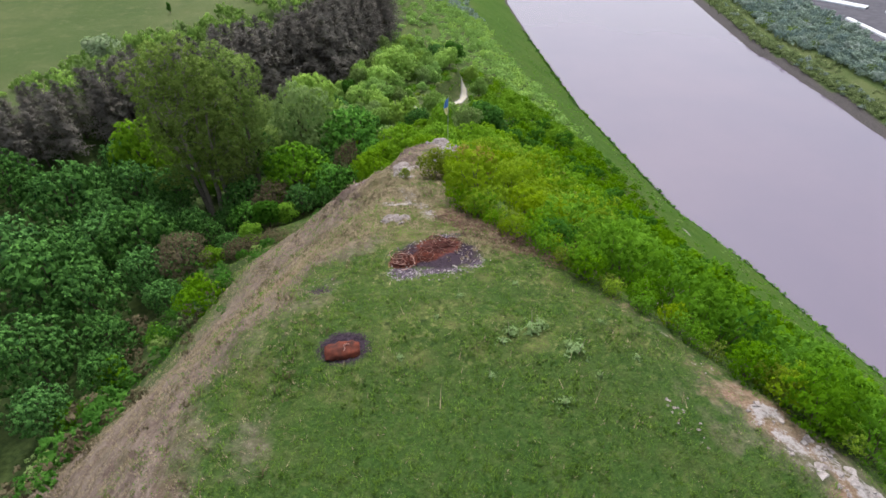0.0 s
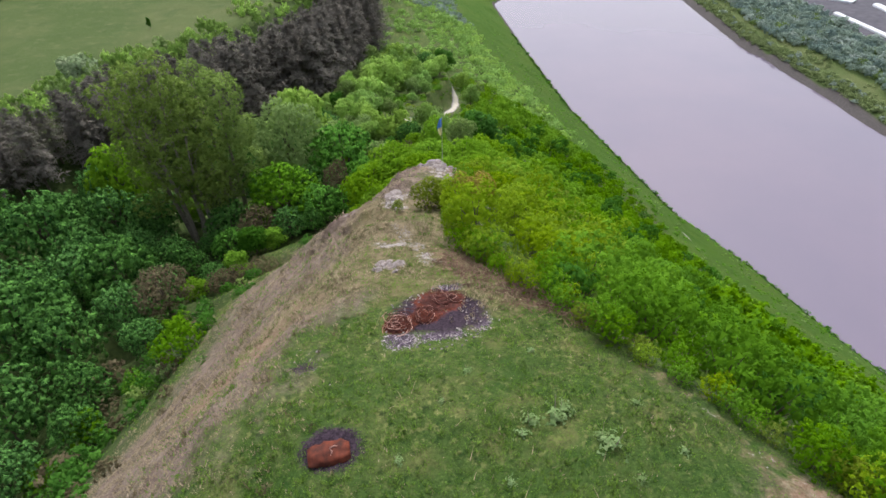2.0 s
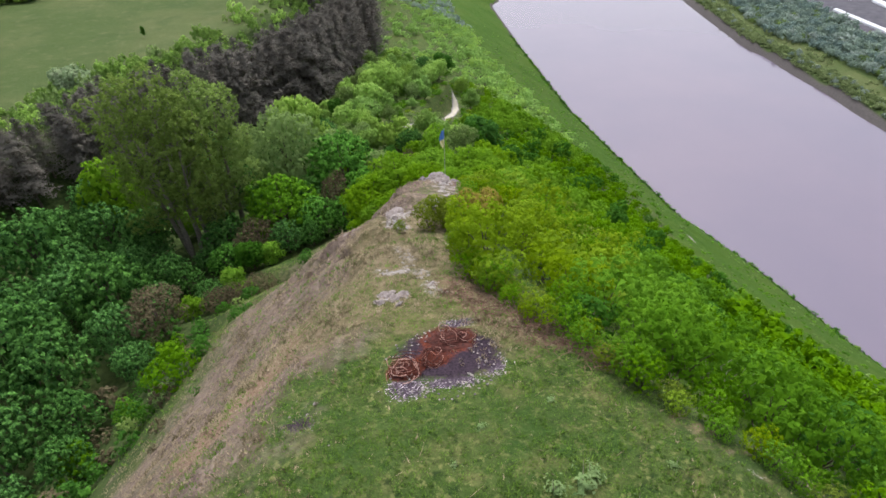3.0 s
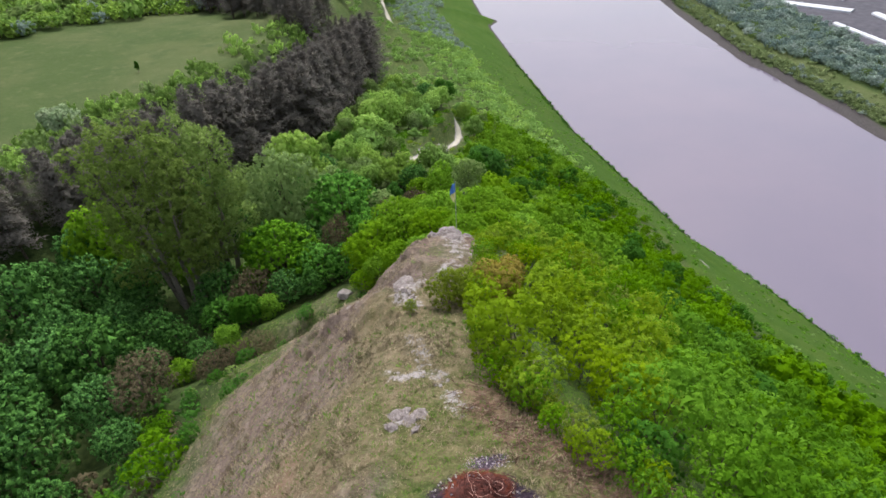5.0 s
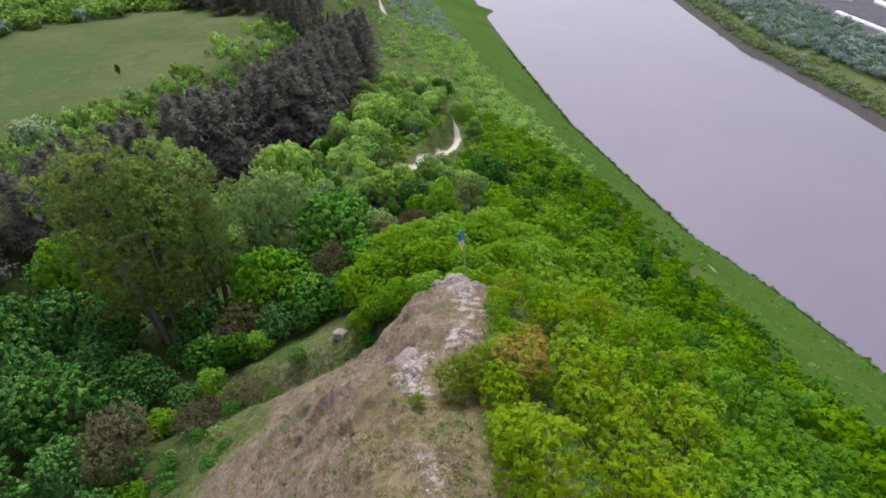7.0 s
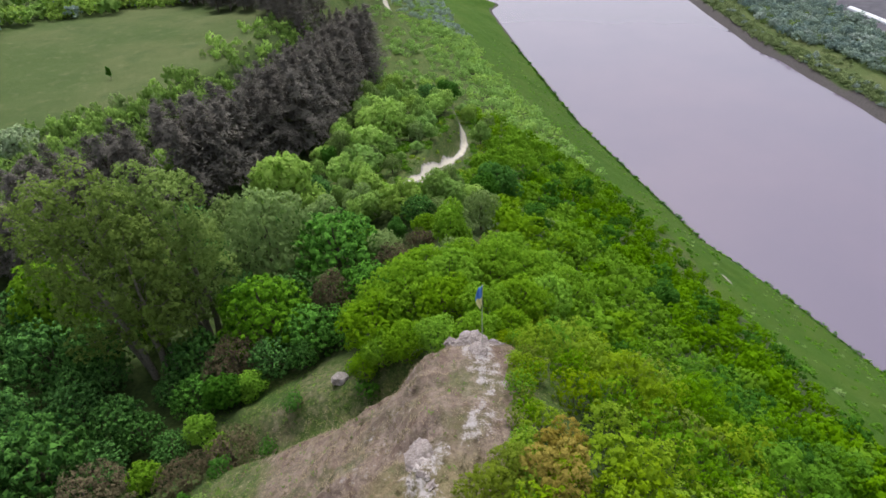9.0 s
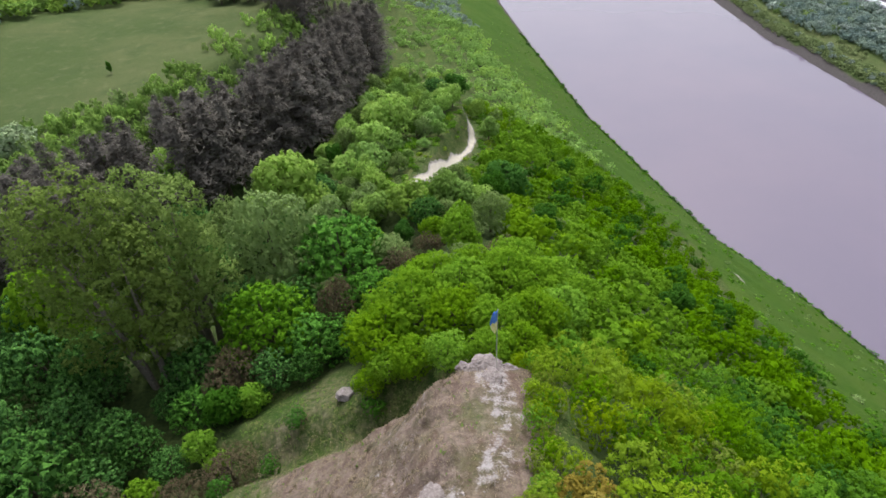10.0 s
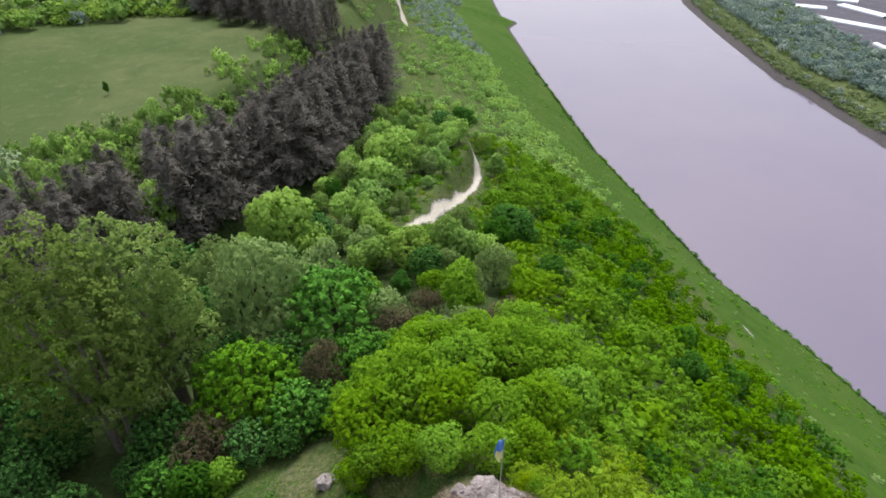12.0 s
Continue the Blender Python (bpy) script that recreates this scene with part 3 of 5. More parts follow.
def crown_cards(rng, lobes, clumps, leaves, leaf, clump, inner=0.15, aspect=0.6, droop=0.0, flat=0.5, low=-0.45):
    """Leaves in tufts set evenly over the outer side of some rounded lobes (x, y, z, rx, ry, rz), and sparser ones within."""
    lobes = np.asarray(lobes, float)
    size = lobes[:, 3] * lobes[:, 5] + lobes[:, 4] * lobes[:, 5] + lobes[:, 3] * lobes[:, 4]
    share = np.maximum(6, (clumps * 1.7 * size / size.sum()).astype(int))
    pick = np.repeat(np.arange(len(lobes)), share)
    d = np.concatenate([spiral(k, rng) for k in share])
    keep = d[:, 2] > low
    pick, d = pick[keep], d[keep]
    c, r = lobes[pick, :3], lobes[pick, 3:]
    p = c + d * r * rng.uniform(0.90, 1.06, (len(d), 1))
    hid = np.zeros(len(p), bool)
    for k in range(len(lobes)):
        hid |= (np.sum(((p - lobes[k, :3]) / lobes[k, 3:]) ** 2, -1) < 0.72) & (pick != k)
    p, nrm = p[~hid], unit(d[~hid] / r[~hid])
    spread = unit(np.repeat(nrm, leaves, 0) * 0.75 + rng.normal(size=(len(p) * leaves, 3)) * 0.6)
    wide = np.repeat(clump * rng.uniform(0.7, 1.2, len(p)), leaves)
    at = np.repeat(p, leaves, 0) + spread * (wide * rng.uniform(0.5, 1.0, len(wide)))[:, None]
    facing = unit(spread * 1.1 + rng.normal(size=at.shape) * flat * 0.7 + (0, 0, 0.5))
    heart = np.average(lobes[:, :3], axis=0, weights=size) * (1, 1, 0.7)
    whole = unit((at - heart) / (np.ptp(at, axis=0) + 0.1))
    shade = unit(spread * 0.9 + np.repeat(nrm, leaves, 0) * 0.45 + whole * 0.4 + facing * 0.45)
    v, q = leaf_cards(rng, at, facing, leaf, aspect, droop)
    shade = np.repeat(shade, 3, 0)
    deep = int(len(at) * inner)
    if deep:
        # broad leaves deep in the crown, which stop the view through it
        k = rng.choice(len(lobes), deep, p=size / size.sum())
        out = unit(rng.normal(size=(deep, 3)) + (0, 0, 0.2))
        at = lobes[k, :3] + out * lobes[k, 3:] * rng.uniform(0.45, 0.82, (deep, 1))
        v2, q2 = leaf_cards(rng, at, unit(out + rng.normal(size=at.shape) * 0.4), leaf * 1.9, 0.75)
        v, q, shade = np.concatenate([v, v2]), np.concatenate([q, q2 + len(v)]), np.concatenate([shade, np.repeat(out, 3, 0)])
    return v, q, shade


def leafy(name, cards, mats, slots=None):
    """A mesh of leaves that takes the light as the clump does of which each leaf is part."""
    return mesh_from(name, cards[0], cards[1], mats, True, slots, cards[2])


def tube(points, radii, sides=6):
    """Corners and faces of a tapered limb along a line of points."""
    points = np.asarray(points, float)
    ang = np.arange(sides) * 2 * math.pi / sides
    verts = []
    for i, p in enumerate(points):
        t = unit(points[min(i + 1, len(points) - 1)] - points[max(i - 1, 0)])
        a = unit(np.cross(t, (0.31, 0.87, 0.12)))
        b = np.cross(t, a)
        verts.append(p + radii[i] * (np.cos(ang)[:, None] * a + np.sin(ang)[:, None] * b))
    quads = [(i * sides + j, i * sides + (j + 1) % sides, (i + 1) * sides + (j + 1) % sides, (i + 1) * sides + j) for i in range(len(points) - 1) for j in range(sides)]
    return np.concatenate(verts), np.array(quads)


def joined(pieces):
    verts, quads, n = [], [], 0
    for v, q in pieces:
        verts.append(v)
        quads.append(q + n)
        n += len(v)
    return np.concatenate(verts), np.concatenate(quads)


def limb(rng, a, b, r0, r1, steps=4, wander=0.12, sides=5):
    a, b = np.asarray(a, float), np.asarray(b, float)
    length = np.linalg.norm(b - a)
    pts = [a + (b - a) * i / steps + (rng.normal(size=3) * wander * length * 0.3 if 0 < i < steps else 0) for i in range(steps + 1)]
    return tube(pts, np.linspace(r0, r1, steps + 1), sides)


def stems(rng, lobes, foot, r, forks=5, sides=6):
    """A trunk up into the crown, with a limb to each of some lobes."""
    lobes = np.asarray(lobes, float)
    mid = np.average(lobes[:, :3], axis=0)
    fork = np.array([mid[0] * 0.3, mid[1] * 0.3, foot])
    top = np.array([mid[0], mid[1], lobes[:, 2].max()])
    out = [tube([(0, 0, -0.4), (0, 0, 0.1), fork * (0.5, 0.5, 0.5), fork, (fork + top) / 2, top], [r * 1.5, r * 1.1, r, r * 0.85, r * 0.5, r * 0.12], sides)]
    for l in lobes[:forks]:
        out.append(limb(rng, fork + (top - fork) * rng.uniform(0, 0.3), l[:3] + (0, 0, l[5] * 0.3), r * 0.55, r * 0.12))
    return joined(out)


def plant(name, trunk_mesh, crown_mesh, label, category, group=""):
    """A tree or shrub to copy: an Empty at its foot with a trunk and a crown."""
    ob = new(name)
    ob.empty_display_size = 0.5
    for part_name, me in (("trunk", trunk_mesh), ("crown", crown_mesh)):
        p = new(part_name, me)
        p.parent = ob
    return tagged(ob, label, category, group)


def broad_lobes(rng, h, w, count, base=0.3, bulge=0.17, loose=1.0):
    """Lobes of a rounded crown of height h and width w: a dome with smaller domes all over it."""
    mid, rz, rw = h * (base + (1 - base) * 0.46), h * (1 - base) * 0.42, w * 0.385
    out = [(0, 0, mid, rw, rw, rz)]
    for d in spiral(int(count * 1.5), rng):
        if d[2] < -0.42:
            continue
        s = w * bulge * (1 + loose * rng.uniform(-0.5, 0.55))
        k = 0.92 + loose * rng.uniform(-0.24, 0.25)
        out.append((d[0] * rw * k, d[1] * rw * k, mid + d[2] * rz * k, s, s, s * rng.uniform(0.75, 0.95)))
    return out


def broad_tree(seed, mat, bark, h, w, clumps, leaves, leaf, clump, label, base=0.25, lobes=9, category="tree", name="broadleaf_tree", group="", bulge=0.17, loose=1.0, **how):
    rng = np.random.RandomState(seed)
    lb = broad_lobes(rng, h, w, lobes, base, bulge, loose)
    return plant(name, mesh_from("trunk", *stems(rng, lb, h * (base + 0.08), 0.035 * w + 0.02, 5), [bark], True),
                 leafy("crown", crown_cards(rng, lb, clumps * 2, leaves, leaf, clump, **how), [mat]), label, category, group)


def pine_tree(seed, h, w, label, mat):
    """Dark pine: rings of limbs that shorten to a blunt top, needles in tufts along them."""
    rng = np.random.RandomState(seed)
    wood = [tube([(0, 0, -0.4), (0, 0, h * 0.4), (rng.uniform(-0.1, 0.1), 0, h * 0.98)], [0.17, 0.13, 0.03])]
    at, face, out = [], [], []
    for lvl in np.linspace(0.20, 0.97, 13):
        reach = w * 0.5 * (1.0 - lvl ** 1.6) ** 0.8 + 0.08
        for k in range(max(4, int(9 * (1 - lvl * 0.5)))):
            a = rng.uniform(0, 2 * math.pi)
            r = reach * rng.uniform(0.75, 1.15)
            tip = np.array([math.cos(a) * r, math.sin(a) * r, h * lvl + r * rng.uniform(-0.12, 0.22)])
            root = np.array([0, 0, h * lvl - 0.1])
            wood.append(tube([root, tip], [0.04, 0.012], 3))
            m = 22
            u = rng.uniform(0.25, 1.08, m)[:, None]
            at.append(root + (tip - root) * u + rng.normal(size=(m, 3)) * (0.24, 0.24, 0.17))
            face.append(unit(np.array([math.cos(a) * 0.5, math.sin(a) * 0.5, 1.0]) + rng.normal(size=(m, 3)) * 0.35))
            out.append(np.tile(unit(np.array([math.cos(a) * 0.8, math.sin(a) * 0.8, 0.9])), (m, 1)))
    at, face, out = np.concatenate(at), np.concatenate(face), np.concatenate(out)
    v, q = leaf_cards(rng, at, face, 0.46, 0.24)
    shade = np.repeat(unit(out + face * 0.5), 3, 0)
    return plant("pine_tree", mesh_from("trunk", *joined(wood), [BARK], True), leafy("crown", (v, q, shade), [mat]), label, "pine tree", "pines of the dark belt")


def tall_tree(seed, h, label, stems_at, mat):
    """Tall thin-crowned tree: pale leaning stems, feathery upright sprays of small leaves."""
    rng = np.random.RandomState(seed)
    wood, lobes = [], []
    for (bx, by, tx, ty, hh) in stems_at:
        top = np.array([tx, ty, h * hh])
        foot = np.array([bx, by, -0.4])
        line = [foot + (top - foot) * u + np.array([0.25 * math.sin(u * 5 + bx), 0.2 * math.cos(u * 4 + by), 0]) * (u > 0) for u in np.linspace(0, 1, 7)]
        wood.append(tube(line, np.linspace(0.30, 0.03, 7) * (0.7 + 0.4 * hh), 7))
        for k in range(22):
            u = rng.uniform(0.30, 0.98)
            a = rng.uniform(0, 2 * math.pi)
            p = foot + (top - foot) * u
            out = (1.0 - 0.5 * u) * rng.uniform(1.0, 3.4)
            tip = p + np.array([math.cos(a) * out, math.sin(a) * out, rng.uniform(0.6, 2.2)])
            wood.append(limb(rng, p, tip, 0.08 * (1.2 - u), 0.015, 3, 0.1, 4))
            s = rng.uniform(0.75, 1.25)
            lobes.append((*tip, s * 1.15, s * 1.15, s * rng.uniform(1.3, 1.9)))
    cards = crown_cards(rng, lobes, 2000, 13, 0.25, 0.5, inner=0.0, flat=0.7, low=-0.8)
    return plant("tall_tree", mesh_from("trunk", *joined(wood), [PALE_BARK], True), leafy("crown", cards, [mat]), label, "tree", "")


def shrub(seed, mat, h, w, clumps, leaves, leaf, label, name="shrub", shoots=7, group="shrubs on the river slope", bark=BARK):
    """Shrub: thin stems fanning from the foot, each with its own spray of leaves."""
    rng = np.random.RandomState(seed)
    wood, lobes = [], []
    for k in range(shoots):
        a, r = k * 2.4 + rng.uniform(-0.5, 0.5), w * 0.36 * math.sqrt((k + 0.4) / shoots)
        s = w * rng.uniform(0.16, 0.24)
        tip = (math.cos(a) * r, math.sin(a) * r, h * rng.uniform(0.5, 0.85) * (1 - 0.25 * r / w))
        wood.append(limb(rng, (math.cos(a) * 0.08, math.sin(a) * 0.08, -0.3), tip, 0.035, 0.01, 3, 0.15, 4))
        lobes.append((*tip, s, s, s * rng.uniform(0.9, 1.5)))
    lobes.append((0, 0, h * 0.4, w * 0.4, w * 0.4, h * 0.38))
    cards = crown_cards(rng, lobes, clumps, leaves, leaf, w * 0.085, inner=0.08, flat=0.6)
    return plant(name, mesh_from("trunk", *joined(wood), [bark], True), leafy("crown", cards, [mat]), label, "shrub", group)


PLACE = random.Random(11)


def stand(ob, x, y, size=1.0, turn=None, lean=0.0, first=False, stretch=1.0):
    """Set a copy of a plant (or the plant itself) on the ground."""
    m = Matrix.Translation((x, y, on_ground(x, y) - 0.05)) @ Matrix.Rotation(PLACE.uniform(0, 6.28) if turn is None else turn, 4, "Z") @ Matrix.Rotation(lean, 4, "X")
    made = ob if first else copy_thing(ob, Matrix())
    made.matrix_basis = m @ Matrix.Diagonal((size, size, size * stretch, 1))
    return made


class Kinds:
    """A few variants of one plant, used in turn; the first use of each is the plant itself."""

    def __init__(self, *variants):
        self.variants, self.used = variants, set()

    def put(self, x, y, size=1.0, label="", group="", **how):
        ob = PLACE.choice(self.variants)
        made = stand(ob, x, y, size, first=ob not in self.used, **how)
        self.used.add(ob)
        return tagged(made, label, group=group)


def scattered(x0, x1, y0, y1, step, seed):
    """Points of a shaken grid."""
    rng = random.Random(seed)
    out, row, y = [], 0, y0
    while y < y1:
        x = x0 + (row % 2) * step / 2
        while x < x1:
            out.append((x + rng.uniform(-0.38, 0.38) * step, y + rng.uniform(-0.38, 0.38) * step, rng.random()))
            x += step
        y += step * 0.87
        row += 1
    return out


def free_of(x, y, taken):
    return all((x - a) ** 2 + (y - b) ** 2 > (r * 0.8) ** 2 for a, b, r in taken)


# Left valley: dark maples, the tall pale-stemmed trees, brown and light trees among them
maples = Kinds(*[broad_tree(20 + k, MAPLE, BARK, 8.6, 9.2, 235, 20, 0.31, 0.42, "rounded deep-green broadleaf tree in the wooded valley", lobes=26, base=0.06, group="dark trees in the valley", flat=0.3, loose=0.4) for k in range(3)])
lit_maples = Kinds(*[broad_tree(27 + k, LIT_MAPLE, BARK, 8.6, 9.2, 235, 20, 0.31, 0.42, "rounded broadleaf tree in the wooded valley, leaf colour raised for light", lobes=26, base=0.06, group="dark trees in the valley", flat=0.3, loose=0.4) for k in range(2)])
bright_maples = Kinds(broad_tree(26, BRIGHT, BARK, 8.6, 9.2, 250, 20, 0.29, 0.50, "bright green rounded broadleaf tree between darker ones", lobes=26, base=0.06, group="", flat=0.3, loose=0.5))
limes = Kinds(*[broad_tree(30 + k, SADDLE, BARK, 6.5, 6.0, 210, 12, 0.29, 0.36, "bright yellow-green broadleaf tree with dense foliage", lobes=16, base=0.1, flat=0.35) for k in range(3)])
saddles = Kinds(*[broad_tree(35 + k, SADDLE, BARK, 6.5, 6.0, 330, 14, 0.19, 0.30, "yellowish green tree with fine foliage behind the knoll", lobes=24, base=0.08, flat=0.5, bulge=0.15) for k in range(3)])
greys = Kinds(*[broad_tree(40 + k, GREY, BARK, 7.0, 6.5, 220, 12, 0.24, 0.36, "soft grey-green tree with fine foliage", lobes=14, base=0.12, flat=0.6) for k in range(2)])
deeps = Kinds(*[broad_tree(45 + k, DEEP, BARK, 5.5, 5.0, 180, 12, 0.27, 0.32, "dark green bushy tree on the slope", lobes=14, base=0.06, flat=0.35) for k in range(2)])
mids = Kinds(*[broad_tree(50 + k, HAZE_HILLSIDE, BARK, 6.0, 5.4, 180, 12, 0.28, 0.35, "mid-green broadleaf tree beyond the saddle", lobes=14, base=0.08, flat=0.35) for k in range(3)])
far_limes = Kinds(*[broad_tree(130 + k, HAZE_FRESH, BARK, 6.3, 6.2, 130, 9, 0.40, 0.42, "bright yellow-green broadleaf tree far along the ridge", lobes=12, base=0.08, flat=0.4) for k in range(3)])
far_mids = Kinds(*[broad_tree(140 + k, HAZE_SLOPE, BARK, 6.0, 5.6, 130, 9, 0.40, 0.40, "mid-green broadleaf tree far along the ridge", lobes=12, base=0.06, flat=0.4) for k in range(3)])
browns = Kinds(*[broad_tree(55 + k, BROWN, BARK, 4.6, 4.2, 260, 13, 0.13, 0.28, "brownish half-bare bushy tree with dry twigs", lobes=12, base=0.06, flat=0.9, aspect=0.4, inner=0.06) for k in range(2)])
blossoms = Kinds(broad_tree(60, BLOSSOM, BARK, 4.4, 5.0, 150, 9, 0.3, 0.36, "shrubby tree in whitish blossom", base=0.06))
pines = Kinds(*[pine_tree(70 + k, 9.6, 5.2, "dark brownish-grey pine in a dense belt", PINE) for k in range(4)])

taken = []


def put(kinds, x, y, size, r, label="", **how):
    taken.append((x, y, r))
    return kinds.put(x, y, size, label, **how)


tall_a = tall_tree(80, 18.5, "tall thin-crowned tree with pale leaning stems and olive leaves", [(0, 0, -1.9, 0.8, 0.98), (0.8, 0.6, 0.7, 1.5, 0.93), (-0.5, 0.7, -3.8, 1.2, 0.84), (1.6, 1.2, 2.3, 0.6, 0.8)], OLIVE)
stand(tall_a, -27.8, 56.4, 1.0, turn=0.0, first=True)
tall_b = tall_tree(81, 17.0, "tall thin-crowned tree with two pale stems", [(0, 0, -0.6, 0.6, 1.0), (0.7, 0.2, 1.4, -0.4, 0.85), (-0.3, 0.3, -2.8, 1.0, 0.9)], OLIVE)
stand(tall_b, -24.4, 61.5, 1.06, turn=0.4, first=True)
taken += [(-27.8, 56.4, 3.2), (-24.6, 61.3, 3.2)]
for x, y, s, r in ((-30.2, 44.8, 0.88, 5.0), (-34.6, 37.6, 1.0, 5.6), (-36.0, 56.4, 0.8, 4), (-40.6, 51.4, 1.0, 5.6), (-35.6, 49.2, 0.7, 4.0), (-31.6, 51.4, 0.5, 3.2), (-16.4, 54.6, 0.44, 2.4), (-13.6, 54.6, 0.32, 1.7), (-15.7, 63.0, 0.62, 3.2), (-3.6, 76.6, 0.46, 3), (-30.6, 35.6, 0.78, 4.2), (-27.4, 39.6, 0.55, 3.0), (-32.2, 29.4, 0.8, 4.2), (-34.8, 22.6, 0.85, 4.4), (-39.6, 31.6, 0.9, 4.6), (-28.8, 24.6, 0.5, 2.8), (-26.8, 31.2, 0.5, 2.6), (-25.4, 27.2, 0.42, 2.4), (-24.2, 35.8, 0.4, 2.0), (-42, 41.5, 1.0, 5), (-42.0, 57.0, 0.7, 4.0), (-47.5, 53.0, 0.8, 4.6), (-38.0, 44.0, 0.7, 4), (-27.0, 49.2, 0.5, 3.0)):
    put(maples, x, y, 0.86 * s, r, stretch=1.22)
# maples out of the valley's shade, in the lighter painted leaf colour
for x, y, s, r in ((-12.0, 68.0, 0.98, 5.4), (-8.5, 61.6, 0.60, 3.2), (-13.2, 57.2, 0.56, 3.0), (-22.0, 51.8, 0.42, 2.6), (-10.6, 57.2, 0.44, 2.2)):
    put(lit_maples, x, y, s, r)
put(bright_maples, -17.6, 59.2, 0.86, 4.0)
put(browns, -24.4, 41.0, 1.15, 4.0, "rounded reddish-brown bush at the wood's edge", stretch=1.0)
put(browns, -11.5, 60.2, 0.95, 2, "brown half-bare tree between dark maples", stretch=1.55)
put(browns, -19.4, 54.8, 1.1, 2.6, "brown half-bare tree under the tall trees")
put(browns, -17.4, 45.6, 0.85, 2.4, "grey-brown half-bare bush at the foot of the hill", stretch=0.8)
put(browns, -19.8, 43.4, 0.7, 2.0, "grey-brown half-bare bush at the foot of the hill", stretch=0.8)
put(browns, -6.2, 66.2, 0.9, 2.4)
put(browns, -3.4, 69.0, 0.7, 2)
put(browns, 3.4, 66.8, 0.7, 2)
for x, y, s, r in ((-25.2, 48.6, 0.36, 2), (-27.4, 45.6, 0.46, 2.4), (-22.6, 47.2, 0.30, 1.8), (-31.4, 55.8, 0.4, 2), (-33.6, 54.6, 0.46, 2), (-24.6, 53.4, 0.34, 1.8)):
    put(maples, x, y, s, r, "small dark broadleaf tree at the wood's edge")
for x, y, s in ((-20.4, 48.2, 0.42), (-19.0, 47.0, 0.34), (-23.6, 45.0, 0.45)):
    put(mids, x, y, s, 1.6, "olive-green bush at the wood's edge")
put(mids, -17.6, 52.0, 0.45, 1.8, "olive-green bush at the wood's edge")
put(limes, -36.4, 61.6, 1.1, 3.2, "yellow-green tree among darker ones in the valley", stretch=1.4)
for x, y, s in ((-6.9, 52.4, 0.86), (-4.2, 54.2, 0.95), (-1.6, 53.0, 0.72), (-0.6, 57.0, 0.85), (1.6, 51.6, 0.62), (2.8, 58.4, 0.85), (4.2, 52.6, 0.74), (6.0, 60.2, 0.8), (-7.2, 56.6, 0.8), (-3.4, 60.6, 0.8), (0.8, 62.0, 0.75), (4.2, 64.2, 0.75), (8.4, 63.8, 0.7), (-7.6, 49.4, 0.36), (6.8, 55.2, 0.75), (9.4, 58.4, 0.75), (-4.4, 49.4, 0.52), (-2.0, 48.8, 0.48), (0.6, 48.4, 0.46), (3.0, 48.8, 0.52), (-6.2, 49.8, 0.46)):
    put(saddles, x, y, s, 2.6 * s, "yellowish green tree close behind the rocky knoll")
put(greys, -18.8, 68.8, 1.22, 4.4, stretch=1.4)
put(greys, -15.4, 79.0, 0.75, 2.6)
put(greys, -11.2, 82.6, 0.65, 2.4)
put(limes, -8.4, 86.2, 0.42, 1.4)
put(mids, -6.4, 86.6, 0.34, 1.2)
put(greys, -25.4, 76.0, 0.9, 3.5, stretch=1.15)
put(far_limes, -21.2, 85.4, 1.3, 4.2, "bright broadleaf tree below the dark pines", stretch=1.15)
put(far_limes, -23.8, 82.6, 0.7, 2.2, "small yellow-green tree below the dark pines", stretch=1.15)
for x, y, s in ((8.0, 96.0, 1.25), (11.2, 82.8, 0.75), (24.6, 69.9, 0.7), (2.6, 137, 0.9), (5.4, 91, 0.8)):
    put(deeps, x, y, s, 3)
for x, y, s in ((-12, 103.2, 0.95), (-9.2, 110.5, 1.2), (-11, 114.5, 0.9)):
    put(far_limes, x, y, s, 3)
put(far_limes, -34.8, 85.2, 0.72, 2.6, "small round light-green tree amid dark pines", stretch=1.75)
put(blossoms, -51.6, 86.2, 1.0, 3)

# the dark pine belt between valley and meadow
for x, y, u in scattered(-62, -8, 58, 166, 2.7, 3):
    mid = float(table(y, (58, 66, 72, 82, 96, 104, 125, 136, 152, 166), (-52, -47.5, -43, -36, -30.5, -26, -22, -19.5, -18, -17), 3))
    if -6.0 < x - mid < 3.4 and free_of(x, y, taken):
        top = float(table(y, (60, 72, 96, 104, 125, 136, 166), (73.0, 73.6, 71.6, 69.6, 68, 66.8, 63), 4))
        put(pines, x, y, (top - on_ground(x, y)) / 9.6 * (0.86 + 0.2 * u), 1.2, stretch=1.0)
for x, y, u in scattered(-60, -23, 134, 192, 3.6, 4):
    line = 137 + 0.88 * (-28 - x)
    if line < y < line + 26 and x < -24 and free_of(x, y, taken):
        put(pines, x, y, 0.75 + 0.3 * u, 1.6)

